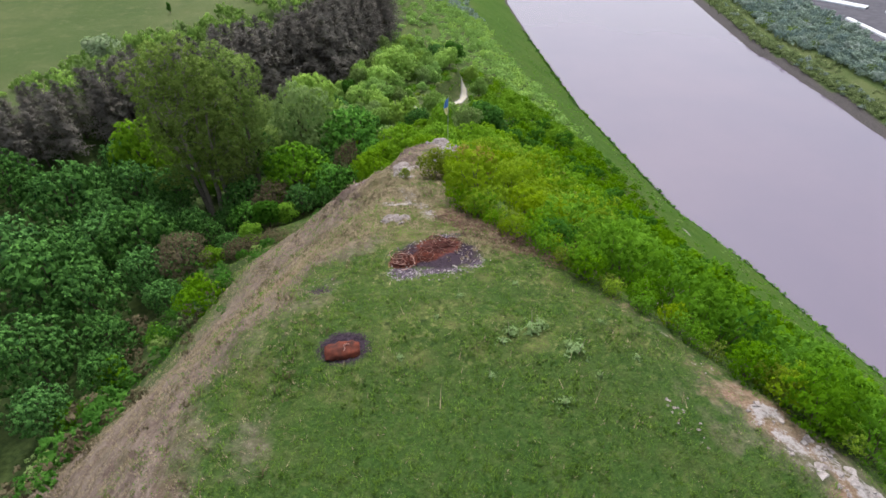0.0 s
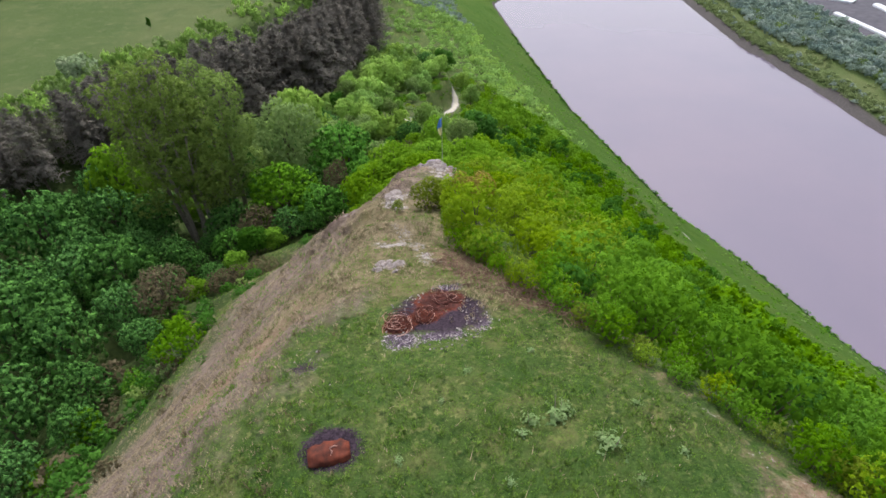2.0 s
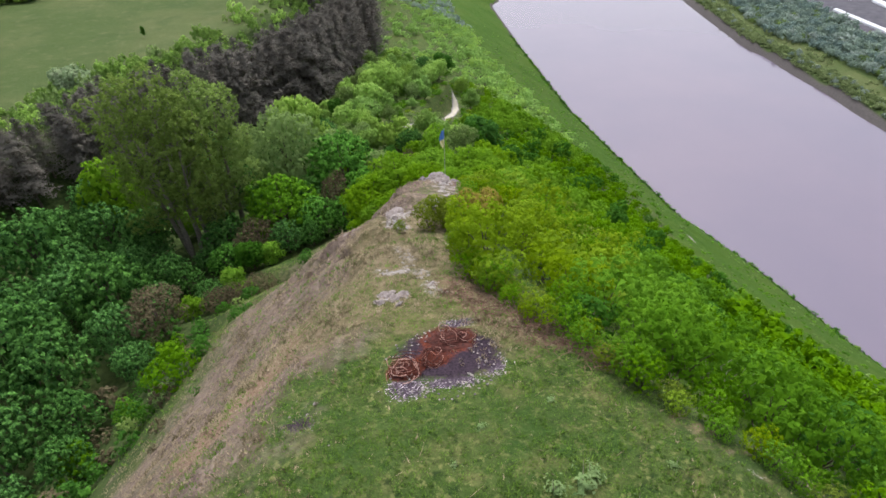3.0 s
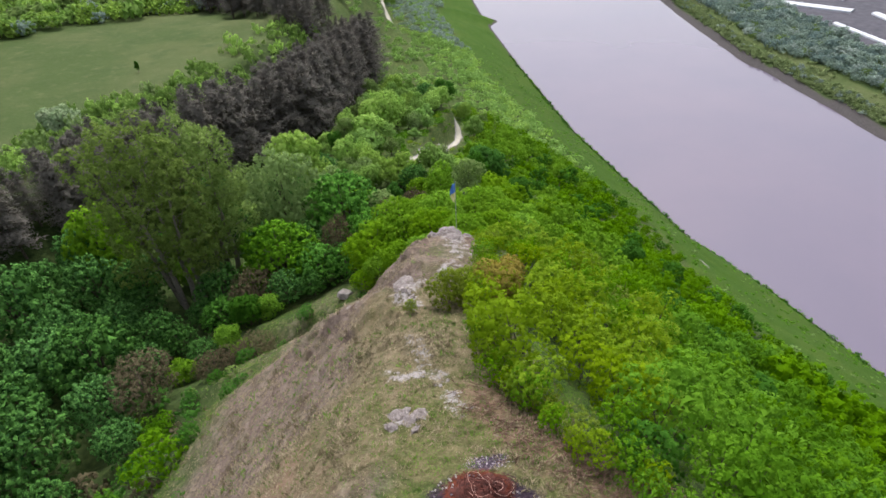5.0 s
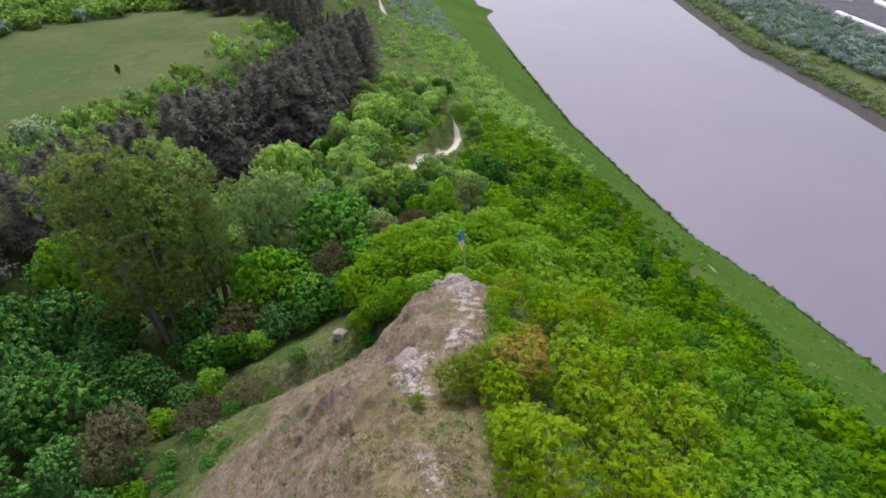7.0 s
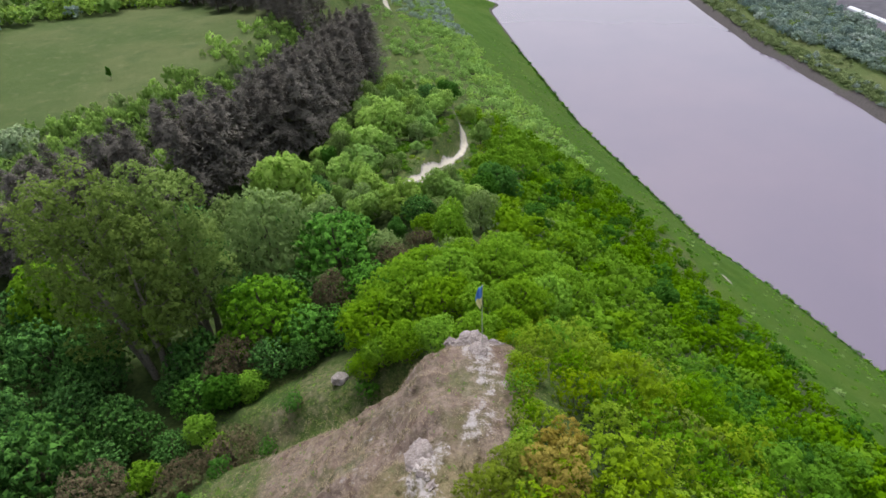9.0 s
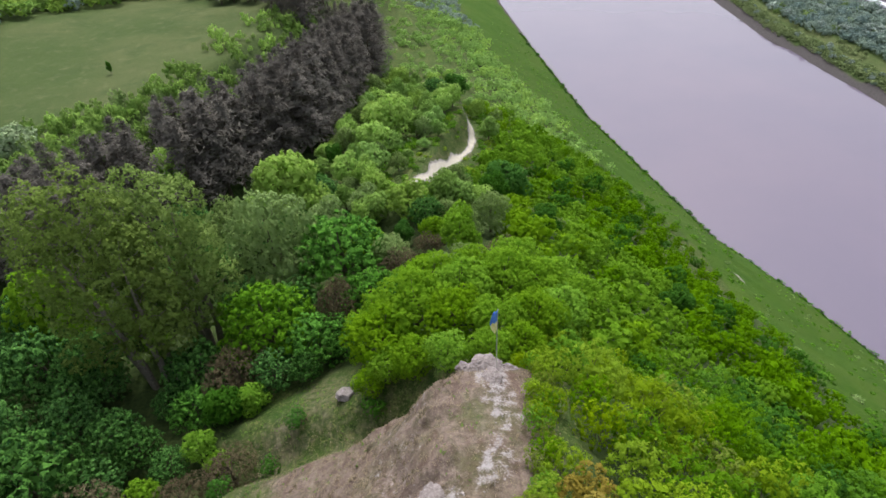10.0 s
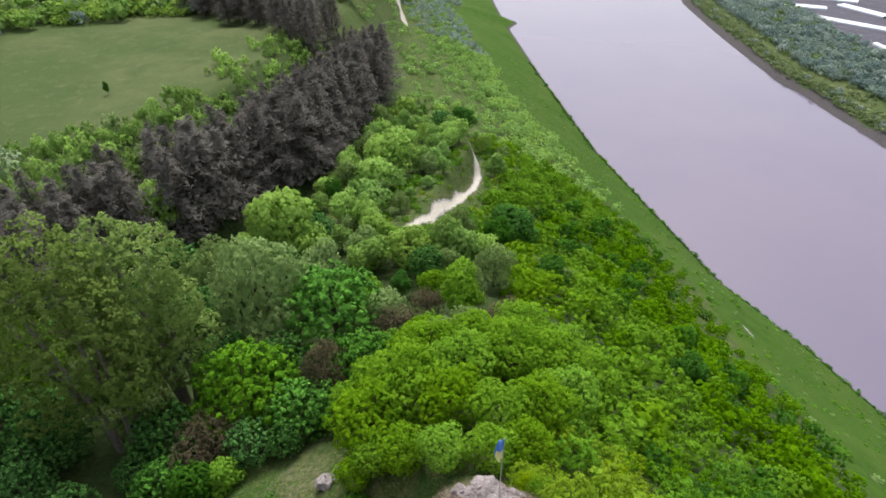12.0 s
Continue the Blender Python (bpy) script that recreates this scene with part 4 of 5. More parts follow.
# valley and saddle fill
for x, y, u in scattered(-62, -16, 20, 78, 6.6, 5):
    if x < -17 - 0.34 * min(18, max(0, 50 - y)) and (y > 44 or x < -44) and free_of(x, y, taken) and on_ground(x, y) < 66.5 and x > float(table(y, (20, 56, 60, 66, 72, 82), (-70, -62, -46, -42, -37, -29), 1)):
        kind = maples if u < 0.80 else deeps if u < 0.92 else mids if u < 0.96 else greys
        put(kind, x, y, (0.52 if kind is maples else 0.55) + 0.2 * PLACE.random(), 4.2, stretch=1.15, label="" if kind is maples else "broadleaf tree in the wooded valley")
for x, y, u in scattered(-32, 8, 62, 150, 3.9, 6):
    belt = float(table(y, (60, 75, 85, 103, 125, 152, 180, 300), (-44, -38, -29, -21, -16, -13, -12, -30), 4))
    if belt < x < float(crest_x(y)) + 5 and free_of(x, y, taken) and near_line(np.array(x), np.array(y), FAR_PATH) > 3.2 and near_line(np.array(x), np.array(y), DISTANT_PATH) > 3.5:
        glade = 84 < y < 112 and -10 < x < 1
        if glade and u < 0.55:
            continue
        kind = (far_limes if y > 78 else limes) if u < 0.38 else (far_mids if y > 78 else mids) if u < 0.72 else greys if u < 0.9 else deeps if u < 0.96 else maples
        put(kind, x, y, (0.28 if glade else 0.40) + 0.34 * PLACE.random() ** 1.3, 2.1, "broadleaf tree along the wooded ridge", stretch=0.85 + 0.5 * PLACE.random())
put(deeps, -52.0, 112.7, 0.15, 1, stretch=2.4, label="single small dark bush on the meadow")

# ---- the river slope: single shrubs along the ridge, a joined thicket below ----
def shrub_set(seed, mat, label, h, w, clumps, leaf, n=2):
    return Kinds(*[shrub(seed + k, mat, h, w, clumps, 16, leaf * 0.86, label) for k in range(n)])


lime_shrubs = shrub_set(100, LIME, "yellow-green leafy shrub on the steep river slope", 3.0, 3.4, 110, 0.20, 3)
fresh_shrubs = shrub_set(110, FRESH, "fresh green leafy shrub on the steep river slope", 2.8, 3.4, 110, 0.20, 3)
slope_shrubs = shrub_set(120, SLOPE, "mid-green dense shrub on the steep river slope", 2.6, 3.4, 110, 0.21, 3)
deep_shrubs = shrub_set(125, DEEP, "dark green dense shrub on the steep river slope", 2.6, 3.4, 110, 0.21, 2)
fine_limes = Kinds(*[shrub(150 + k, LIME, 3.2, 3.3, 115, 20, 0.13, "yellow-green fine-leaved shrub at the hilltop's rim", shoots=9) for k in range(2)])
fine_olive = Kinds(*[shrub(170 + k, TAWNY, 2.8, 3.0, 110, 20, 0.125, "olive-green fine-leaved shrub at the hilltop's rim", shoots=9) for k in range(2)])
fine_slope = Kinds(*[shrub(180 + k, SLOPE, 2.8, 3.2, 110, 20, 0.13, "mid-green fine-leaved shrub near the ridge", shoots=9) for k in range(2)])
fine_grey = Kinds(shrub(190, TAWNY, 2.5, 2.8, 300, 22, 0.095, "olive-green bush leaning over the ridge path", shoots=10, group=""))
fine_russet = Kinds(shrub(195, RUSSET, 2.6, 2.6, 260, 20, 0.10, "orange-tinged shrub beside the ridge path", shoots=9, group=""))
fine_fresh = Kinds(*[shrub(160 + k, FRESH, 3.0, 3.3, 115, 20, 0.13, "fresh green fine-leaved shrub at the hilltop's rim", shoots=9) for k in range(2)])
SLOPE_FIRST = scattered(-2, 40, 8, 64, 2.35, 21)


def rim_of(y):
    """How far out from the crest line the shrubs begin."""
    return float(table(y, (0, 8, 12, 15, 18, 20, 22, 24, 27, 30, 38, 44, 48, 54, 100), (15, 11.8, 9.4, 6.8, 4.9, 3.7, 2.5, 1.6, 1.4, 1.8, 2.4, 1.9, 1.7, 3.0, 6.0), 0.6))


def slope_zone(x, y):
    """0 outside; 1 where shrubs grow on the river side of the ridge."""
    cx, sx = float(crest_x(y)), float(shore_x(y))
    off = sx - x + 6 * float(lumps(x, y, 22.0))
    return x - cx > rim_of(y) and off > float(band_width(y)) + 2


for x, y, u in SLOPE_FIRST:
    if slope_zone(x, y) and x < 24 and y < 53 and free_of(x, y, taken):
        down = x - float(crest_x(y)) - 9.0 * float(lumps(x, y, 9.0)) + 7.0 * (u - 0.5) + (4.0 if y < 22 else 0.0)
        near = y < 30 or (y < 48 and x - float(crest_x(y)) < 15)
        kind = (fine_limes if near else lime_shrubs) if down < 8.0 else (fine_fresh if near else fresh_shrubs) if down < 14.5 else fine_slope if near else slope_shrubs
        if (u * 53) % 1 < 0.08:
            kind = fine_olive if down < 10 else deep_shrubs
        rim = x - float(crest_x(y)) < 5.0 and 27 < y < 48
        small = rim or (y < 24 and x - float(crest_x(y)) < rim_of(y) + 2.5)
        kind.put(x, y, (0.45 if small else 0.66) + (0.25 if small else 0.5) * PLACE.random())
for k in range(78):
    y = 9.4 + 0.5 * k
    x = float(crest_x(y)) + rim_of(y) + 0.15 + 0.9 * PLACE.random()
    if free_of(x, y, taken):
        (fine_limes if (k * 7) % 10 < (5 if y > 19 else 2) else fine_fresh if (k * 7) % 10 < 8 else fine_olive).put(x, y, 0.24 + 0.22 * PLACE.random(), "small leafy shrub at the hilltop's rim")
fine_russet.put(1.9, 32.6, 0.95)
fine_russet.put(2.6, 34.4, 0.8)
for x, y, s, lab in ((-0.6, 31.9, 0.74, "olive-green bush leaning over the ridge path"), (0.5, 33.4, 0.65, "olive-green bush beside the ridge path"), (-2.4, 31.0, 0.25, "small low bush beside the ledge")):
    fine_grey.put(x, y, s, lab)
for x, y, s in ((-18.2, 30.8, 1.0), (-16.9, 32.6, 0.5), (-15.6, 36.4, 0.4), (-19.6, 28.6, 0.4), (-24.5, 27.0, 0.8), (-27.0, 24.5, 0.75), (-7.2, 48.0, 0.5), (-20.6, 35.6, 0.6), (-21.8, 33.0, 0.5), (-22.6, 37.6, 0.7), (-20.0, 38.8, 0.45), (-22.0, 30.2, 0.55), (-18.4, 40.6, 0.4), (-17.2, 43.6, 0.5), (-15.0, 46.2, 0.45), (-13.2, 48.8, 0.5)):
    (fresh_shrubs if s == 1.0 else slope_shrubs if s > 0.5 else deep_shrubs).put(x, y, s, "small green bush on the grassy lower slope", "bushes at the foot of the hill")


def thicket(name, points, label, lo, hi, sets, clumps, leaves, leaf):
    """Many bushes as one mesh, in a few leaf colours."""
    rng = np.random.RandomState(33)
    verts, quads, slots, shades, n = [], [], [], [], 0
    base = []
    for k in range(6):
        lb = [(0, 0, 0.36, 0.34, 0.34, 0.34)]
        for a in range(6):
            reach, r = rng.uniform(0.16, 0.40), rng.uniform(0.12, 0.25)
            lb.append((reach * math.cos(a * 2.4 + k), reach * math.sin(a * 2.4 + k), rng.uniform(0.22, 0.85 - reach), r, r, r * rng.uniform(0.8, 1.3)))
        base.append(crown_cards(rng, lb, clumps, leaves, leaf, 0.10, inner=0.06, flat=0.6))
    for x, y, s, pick in points:
        v, q, shade = base[rng.randint(6)]
        a = rng.uniform(0, 6.28)
        c, sn = math.cos(a) * s, math.sin(a) * s
        w = np.stack([v[:, 0] * c - v[:, 1] * sn + x, v[:, 0] * sn + v[:, 1] * c + y, v[:, 2] * s * rng.uniform(lo, hi)], -1)
        w[:, 2] += on_ground(x, y) - 0.1
        shades.append(np.stack([shade[:, 0] * c - shade[:, 1] * sn, shade[:, 0] * sn + shade[:, 1] * c, shade[:, 2] * s], -1) / s)
        verts.append(w)
        quads.append(q + n)
        slots.append(np.full(len(q), pick))
        n += len(v)
    ob = new(name, leafy(name, (np.concatenate(verts), np.concatenate(quads), np.concatenate(shades)), sets, np.concatenate(slots)))
    return tagged(ob, label, "shrubs", kind="stuff")


near_pts, far_pts = [], []
for x, y, u in scattered(2, 90, 16, 150, 3.0, 22):
    if slope_zone(x, y) and not (x < 24 and y < 53) and free_of(x, y, taken):
        v = 0.72 - 0.026 * (x - float(crest_x(y))) + 0.5 * float(lumps(x, y, 11.0)) + 0.22 * (u - 0.5)
        pick = 0 if v > 0.52 else 1 if v > 0.12 else 2
        if (u * 31) % 1 < 0.07:
            pick = 3 if v < 0.45 else 4
        low = rise(0, 22, float(shore_x(y)) - x - float(band_width(y)))
        near_pts.append((x, y, (2.6 + 2.0 * PLACE.random() ** 1.5 + (0.8 if pick == 3 else 0)) * (0.5 + 0.5 * low), pick))
for x, y, u in scattered(-34, 70, 150, 420, 4.0, 23):
    if x > crest_x(y) - 22 and (x > crest_x(y) + 4 or u < 0.5) and float(shore_x(y)) - x + 6 * float(lumps(x, y, 22.0)) > 36 and near_line(np.array(x), np.array(y), DISTANT_PATH) > 4:
        v = u + 0.4 * float(lumps(x, y, 20.0))
        far_pts.append((x, y, (3.0 if x > crest_x(y) + 16 else 1.8) + 2.4 * PLACE.random() ** 1.6, (3 if y > 285 and v > 0.35 else 1 if v > 0.7 else 2)))
LEAFS = [LIME, FRESH, SLOPE, DEEP, GREY]
FAR_LEAFS = [HAZE_FRESH, HAZE_FRESH, HAZE_SLOPE, HAZE_LEAF, GREY]
thicket("slope_thicket", near_pts, "dense green shrubs covering the steep river slope", 0.75, 1.1, [SADDLE, HAZE_HILLSIDE, FRESH, DEEP, GREY], 44, 15, 0.086)
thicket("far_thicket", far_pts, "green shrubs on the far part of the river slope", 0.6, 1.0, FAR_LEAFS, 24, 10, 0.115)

foot_pts = []
for x, y, u in scattered(-26, -8, 2, 40, 1.35, 29):
    out = float(crest_x(y)) - x
    thick = float(rise(14, 19, out + 2.5 * float(lumps(x, y, 4.0))))
    if u < 0.06 + 0.40 * thick and thick > 0.02 and free_of(x, y, [t for t in taken if t[2] < 3]):
        foot_pts.append((x, y, 0.45 + 1.9 * thick * PLACE.random() ** 1.8 + 0.3 * PLACE.random() + 0.1 * max(0.0, out - 17), (5 if u < 0.22 else 4 if u < 0.27 else 1 if u < 0.32 else 3) if PLACE.random() < 0.7 else 2))
thicket("hillfoot_bushes", foot_pts, "low mixed bushes and brown scrub at the foot of the hill", 0.7, 1.2, [LIME, OLIVE, DEEP, DEEP, GREY, BROWN], 28, 14, 0.085)

# bushes along the far path, the hedge behind the meadow, tufts and brush along the river
path_pts = []
for x, y, u in scattered(-14, 14, 82, 152, 1.7, 26):
    d = float(near_line(np.array(x), np.array(y), FAR_PATH))
    if 1.2 < d < 8 and -9 < x - float(crest_x(y)) < 9 and u < 0.9 and free_of(x, y, taken):
        path_pts.append((x, y, (0.7 + 0.25 * d) * (0.6 + 0.7 * PLACE.random()), 4 if u < 0.12 else 0 if u < 0.35 else 1 if u < 0.6 else 2))
thicket("path_side_bushes", path_pts, "low green bushes and grass beside the far path", 0.5, 0.9, LEAFS, 24, 10, 0.12)
rim_pts = []
for x, y, u in scattered(-66, -22, 74, 144, 1.35, 7):
    rim = float(table(y, (72, 82, 96, 104, 125, 136, 152), (-51, -43.5, -37.5, -32, -26.5, -23.5, -22), 4))
    wide = float(table(y, (72, 88, 100, 108, 114, 122, 132, 142), (13, 15, 14, 11, 8, 12, 17, 9), 2))
    into = (rim - x) / wide
    if -0.1 < into < 1.1 and u < (1.3 if y < 112 else 0.6) - 0.7 * into + 0.9 * float(lumps(x, y, 6.0)) and free_of(x, y, taken):
        rim_pts.append((x, y, 0.8 + 2.3 * PLACE.random() ** 2 * (1.1 - 0.5 * into), 0 if u < 0.15 else 2 if u < 0.92 else 4))
thicket("meadow_rim_bushes", rim_pts, "bright low bushes and saplings along the meadow's rim", 0.7, 2.1, [HAZE_FRESH, HAZE_FRESH, RIM, HAZE_LEAF, GREY], 26, 9, 0.13)
hedge_pts = []
for x, y, u in scattered(-112, -50, 100, 186, 2.7, 27):
    deep = y - float(table(x, (-112, -98, -86, -78, -64, -57, -48), (96, 116, 139, 152, 160, 162, 172), 2))
    if 0 < deep < 13 and u < 0.9:
        hedge_pts.append((x, y, 2.2 + 2.4 * PLACE.random() + (1.2 if deep > 5 else 0), 0 if u < 0.4 else 2 if u < 0.75 else 3 if u < 0.85 else 4))
thicket("meadow_hedge", hedge_pts, "uneven green hedge of bushes and small trees behind the meadow", 0.7, 1.2, [HAZE_FRESH, RIM, HAZE_SLOPE, HAZE_LEAF, GREY], 26, 10, 0.12)
tuft_pts = []
for x, y, u in scattered(28, 118, 60, 330, 2.6, 28):
    off = float(shore_x(y)) - x
    if 2.5 < off < float(band_width(y)) + 6 and y < 190 + 140 * u and float(lumps(x, y, 9.0)) + u > 0.55:
        tuft_pts.append((x, y, 0.6 + 0.7 * PLACE.random() ** 2 + 1.3 * float(rise(-12, 4, off - float(band_width(y)))) * PLACE.random(), 1 if u < 0.6 else 2 if u < 0.9 else 4))
thicket("bank_tufts", tuft_pts, "coarse tufts in the smooth bankside grass", 0.3, 0.5, LEAFS, 8, 7, 0.2)
brush_pts = []
for k in range(520):
    y = 62 + 0.52 * k + PLACE.uniform(-0.3, 0.3)
    brush_pts.append((float(shore_x(y)) - 1.2 - PLACE.random() ** 2 * 2.6, y, 0.6 + 1.5 * PLACE.random() ** 2.5, 3 if PLACE.random() < 0.7 else 2))
thicket("shore_brush", brush_pts, "thin dark brush along the water's edge", 0.4, 0.8, LEAFS, 9, 8, 0.18)

# far wooded heights upstream, and the far bank
far_bank, far_scrub = [], []
for x, y, u in scattered(155, 290, 160, 500, 3.9, 24):
    off = x - float(bank_x(y))
    front = 22 + 7 * float(lumps(x, y, 26.0)) + float(table(y, (230, 260, 320, 400), (6, 4, 0, -2)))
    if front <= off < 64:
        far_bank.append((x, y, 4.4 + 3.4 * ((u * 7) % 1) ** 1.4, 0 if u < 0.55 else 1 if u < 0.66 else 2 if u < 0.72 else 3))
for x, y, u in scattered(155, 230, 160, 500, 2.0, 34):
    off = x - float(bank_x(y)) + 1.5 * float(lumps(x, y, 12.0))
    if 5.2 < off < 13.5 or (13.5 <= off < 25 and u < 0.05 + 0.5 * max(0.0, float(lumps(x, y, 14.0)))):
        far_scrub.append((x, y, 1.5 + 1.9 * ((u * 7) % 1) ** 1.6, 0 if u < 0.6 else 1 if u < 0.9 else 2 if u > 0.97 else 3))
thicket("far_bank_woods", far_bank, "hazy blue-green trees along the opposite river bank", 0.6, 0.95, [HAZE_LEAF, GREY, HAZE_PALE, HAZE_BLUE], 34, 8, 0.11)
thicket("far_bank_scrub", far_scrub, "dull green scrub hedge along the opposite river bank", 0.6, 1.0, [HAZE_SCRUB, HAZE_SCRUB, HAZE_PALE, HAZE_LEAF], 12, 7, 0.17)
upstream = [(x, y, (6.5 if y > 190 else 3.4) + 3.6 * u, 3 if u < 0.2 else 2 if u < 0.6 else 1 if u < 0.85 else 4) for x, y, u in scattered(-150, 8, 110, 440, 7.5, 25) if x < float(crest_x(y)) + 4 and (x < -26 or y > 320) and y > float(table(x, (-170, -98, -86, -81, -74, -60, -48, -24, -14, 8), (90, 114, 132, 148, 155, 158, 176, 182, 150, 150), 2)) and near_line(np.array(x), np.array(y), DISTANT_PATH) > 4]
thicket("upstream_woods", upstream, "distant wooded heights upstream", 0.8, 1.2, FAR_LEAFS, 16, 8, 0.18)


# ---- the rocky knoll, stones and boulders ----
def rock_mesh(seed, sx, sy, sz, rough=0.28, cuts=3, mat=None):
    rng = np.random.RandomState(seed)
    bm = bmesh.new()
    bmesh.ops.create_icosphere(bm, subdivisions=cuts, radius=1.0)
    planes = [(Vector(unit(rng.normal(size=3))), rng.uniform(0.62, 0.9)) for _ in range(9)]
    for v in bm.verts:
        p = v.co.copy()
        for nrm, d in planes:
            over = p.dot(nrm) - d
            if over > 0:
                p -= nrm * over * 0.85
        p += v.co * rough * (noise.fractal(v.co * 1.7 + Vector((seed, 0, 0)), 0.6, 2.0, 4) * 0.6)
        v.co = Vector((p.x * sx, p.y * sy, p.z * sz))
    me = bpy.data.meshes.new("rock")
    bm.to_mesh(me)
    bm.free()
    me.materials.append(mat or CHALK)
    for p in me.polygons:
        p.use_smooth = False
    return me


def rock(name, seed, x, y, size, label, turn=0.0, sink=0.3, mat=None, group="", cuts=3, rough=0.28):
    ob = new(name, rock_mesh(seed, *size, rough=rough, mat=mat, cuts=cuts))
    ob.location = (x, y, on_ground(x, y) + size[2] * (0.8 - 2 * sink))
    ob.rotation_euler = (0, 0, turn)
    return tagged(ob, label, "rock", group)


rock("boulder", 1, -9.6, 49.9, (0.75, 0.55, 0.62), "pale angular boulder on the grassy slope", 0.4, 0.2)
def outcrop(x, y, rx, ry, count, size, seed, label, mat):
    """Broken rock showing through the turf: a few tilted blocks side by side."""
    rng = random.Random(seed)
    ob = new("rock_outcrop")
    ob.location = (x, y, on_ground(x, y))
    tagged(ob, label, "rock")
    for k in range(count):
        px, py = x + rng.uniform(-1, 1) * rx, y + rng.uniform(-1, 1) * ry
        s = size * rng.uniform(0.5, 1.2)
        p = new("block", rock_mesh(seed * 10 + k, s, s * rng.uniform(0.5, 0.9), s * rng.uniform(0.18, 0.34), rough=0.6, cuts=3 if size > 0.3 else 2, mat=mat if rng.random() < 0.55 else WEATHERED))
        p.parent = ob
        p.location = (px - x, py - y, on_ground(px, py) - on_ground(x, y) - 0.02)
        p.rotation_euler = (rng.uniform(-0.45, 0.45), rng.uniform(-0.45, 0.45), rng.uniform(0, 6))


rock("rock_slab", 53, -2.9, 34.6, (0.7, 0.9, 0.16), "pale worn rock ledge on the ridge path", 0.2, 0.38, WEATHERED, "", 4, 0.5)
outcrop(-2.3, 22.7, 0.62, 0.42, 15, 0.34, 2, "low greyish broken rock poking out of the turf", WEATHERED)
outcrop(-2.7, 34.0, 0.6, 0.9, 8, 0.26, 3, "pale worn rock ledge on the ridge path", CHALK)
outcrop(-4.7, 16.4, 0.5, 0.5, 7, 0.11, 4, "few grey stones lying in the turf", WEATHERED)
outcrop(6.9, 9.6, 0.45, 0.9, 26, 0.085, 5, "pale stones scattered in the turf", WEATHERED)
outcrop(10.6, 8.4, 0.6, 1.0, 12, 0.2, 6, "white chalk lumps on the bare edge", CHALK)
outcrop(11.8, 6.4, 0.8, 0.9, 10, 0.26, 7, "white chalk lumps on the bare edge", CHALK)
rock("knoll_rock", 4, -0.15, 42.9, (1.0, 0.85, 0.40), "rounded grey rock capping the knoll", 0.2, 0.44, WEATHERED, "rocks of the knoll", 4, 0.22)
for k, (x, y, a, b, c) in enumerate(((-1.1, 43.0, 0.45, 0.4, 0.22), (1.0, 43.0, 0.55, 0.3, 0.18), (0.1, 41.7, 0.6, 0.5, 0.14))):
    rock("knoll_rock", 10 + k, x, y, (a, b, c), "weathered low rock on the top of the knoll", -0.5 + 0.25 * math.sin(k * 2.0), 0.44, WEATHERED, "rocks of the knoll", 3, 0.7)


def chips():
    """Loose chalk chips on the bare places."""
    rng = np.random.RandomState(9)
    verts, quads, n = [], [], 0
    cube = np.array([(-1, -1, -1), (1, -1, -1), (1, 1, -1), (-1, 1, -1), (-0.7, -0.7, 1), (0.7, -0.7, 1), (0.7, 0.7, 1), (-0.7, 0.7, 1)], float)
    faces = np.array([(0, 3, 2, 1), (4, 5, 6, 7), (0, 1, 5, 4), (1, 2, 6, 5), (2, 3, 7, 6), (3, 0, 4, 7)])
    x, y = rng.uniform(-9, 16, 60000), rng.uniform(4, 46, 60000)
    a = covers(x, y)[0]
    chance = np.clip(a[:, 0] - 0.30, 0, 1) * 0.9 + 0.0003 * (np.abs(x) < 9)
    for i in np.nonzero(rng.rand(60000) < chance)[0][:6000]:
        s = rng.uniform(0.02, 0.075) * rng.uniform(0.6, 1.3) * (1.2 if x[i] > 6 else 1)
        t = rng.uniform(0, 6.28)
        w = cube * rng.uniform(0.7, 1.3, (8, 3)) * (s, s * rng.uniform(0.5, 1), s * 0.5)
        w = np.stack([w[:, 0] * math.cos(t) - w[:, 1] * math.sin(t) + x[i], w[:, 0] * math.sin(t) + w[:, 1] * math.cos(t) + y[i], w[:, 2] + on_ground(x[i], y[i]) + 0.01], -1)
        verts.append(w)
        quads.append(faces + n)
        n += 8
    tagged(new("chalk_chips", mesh_from("chalk_chips", np.concatenate(verts), np.concatenate(quads), [CHALK])), "scattered white chalk chips on worn ground", "stones", kind="stuff")


chips()


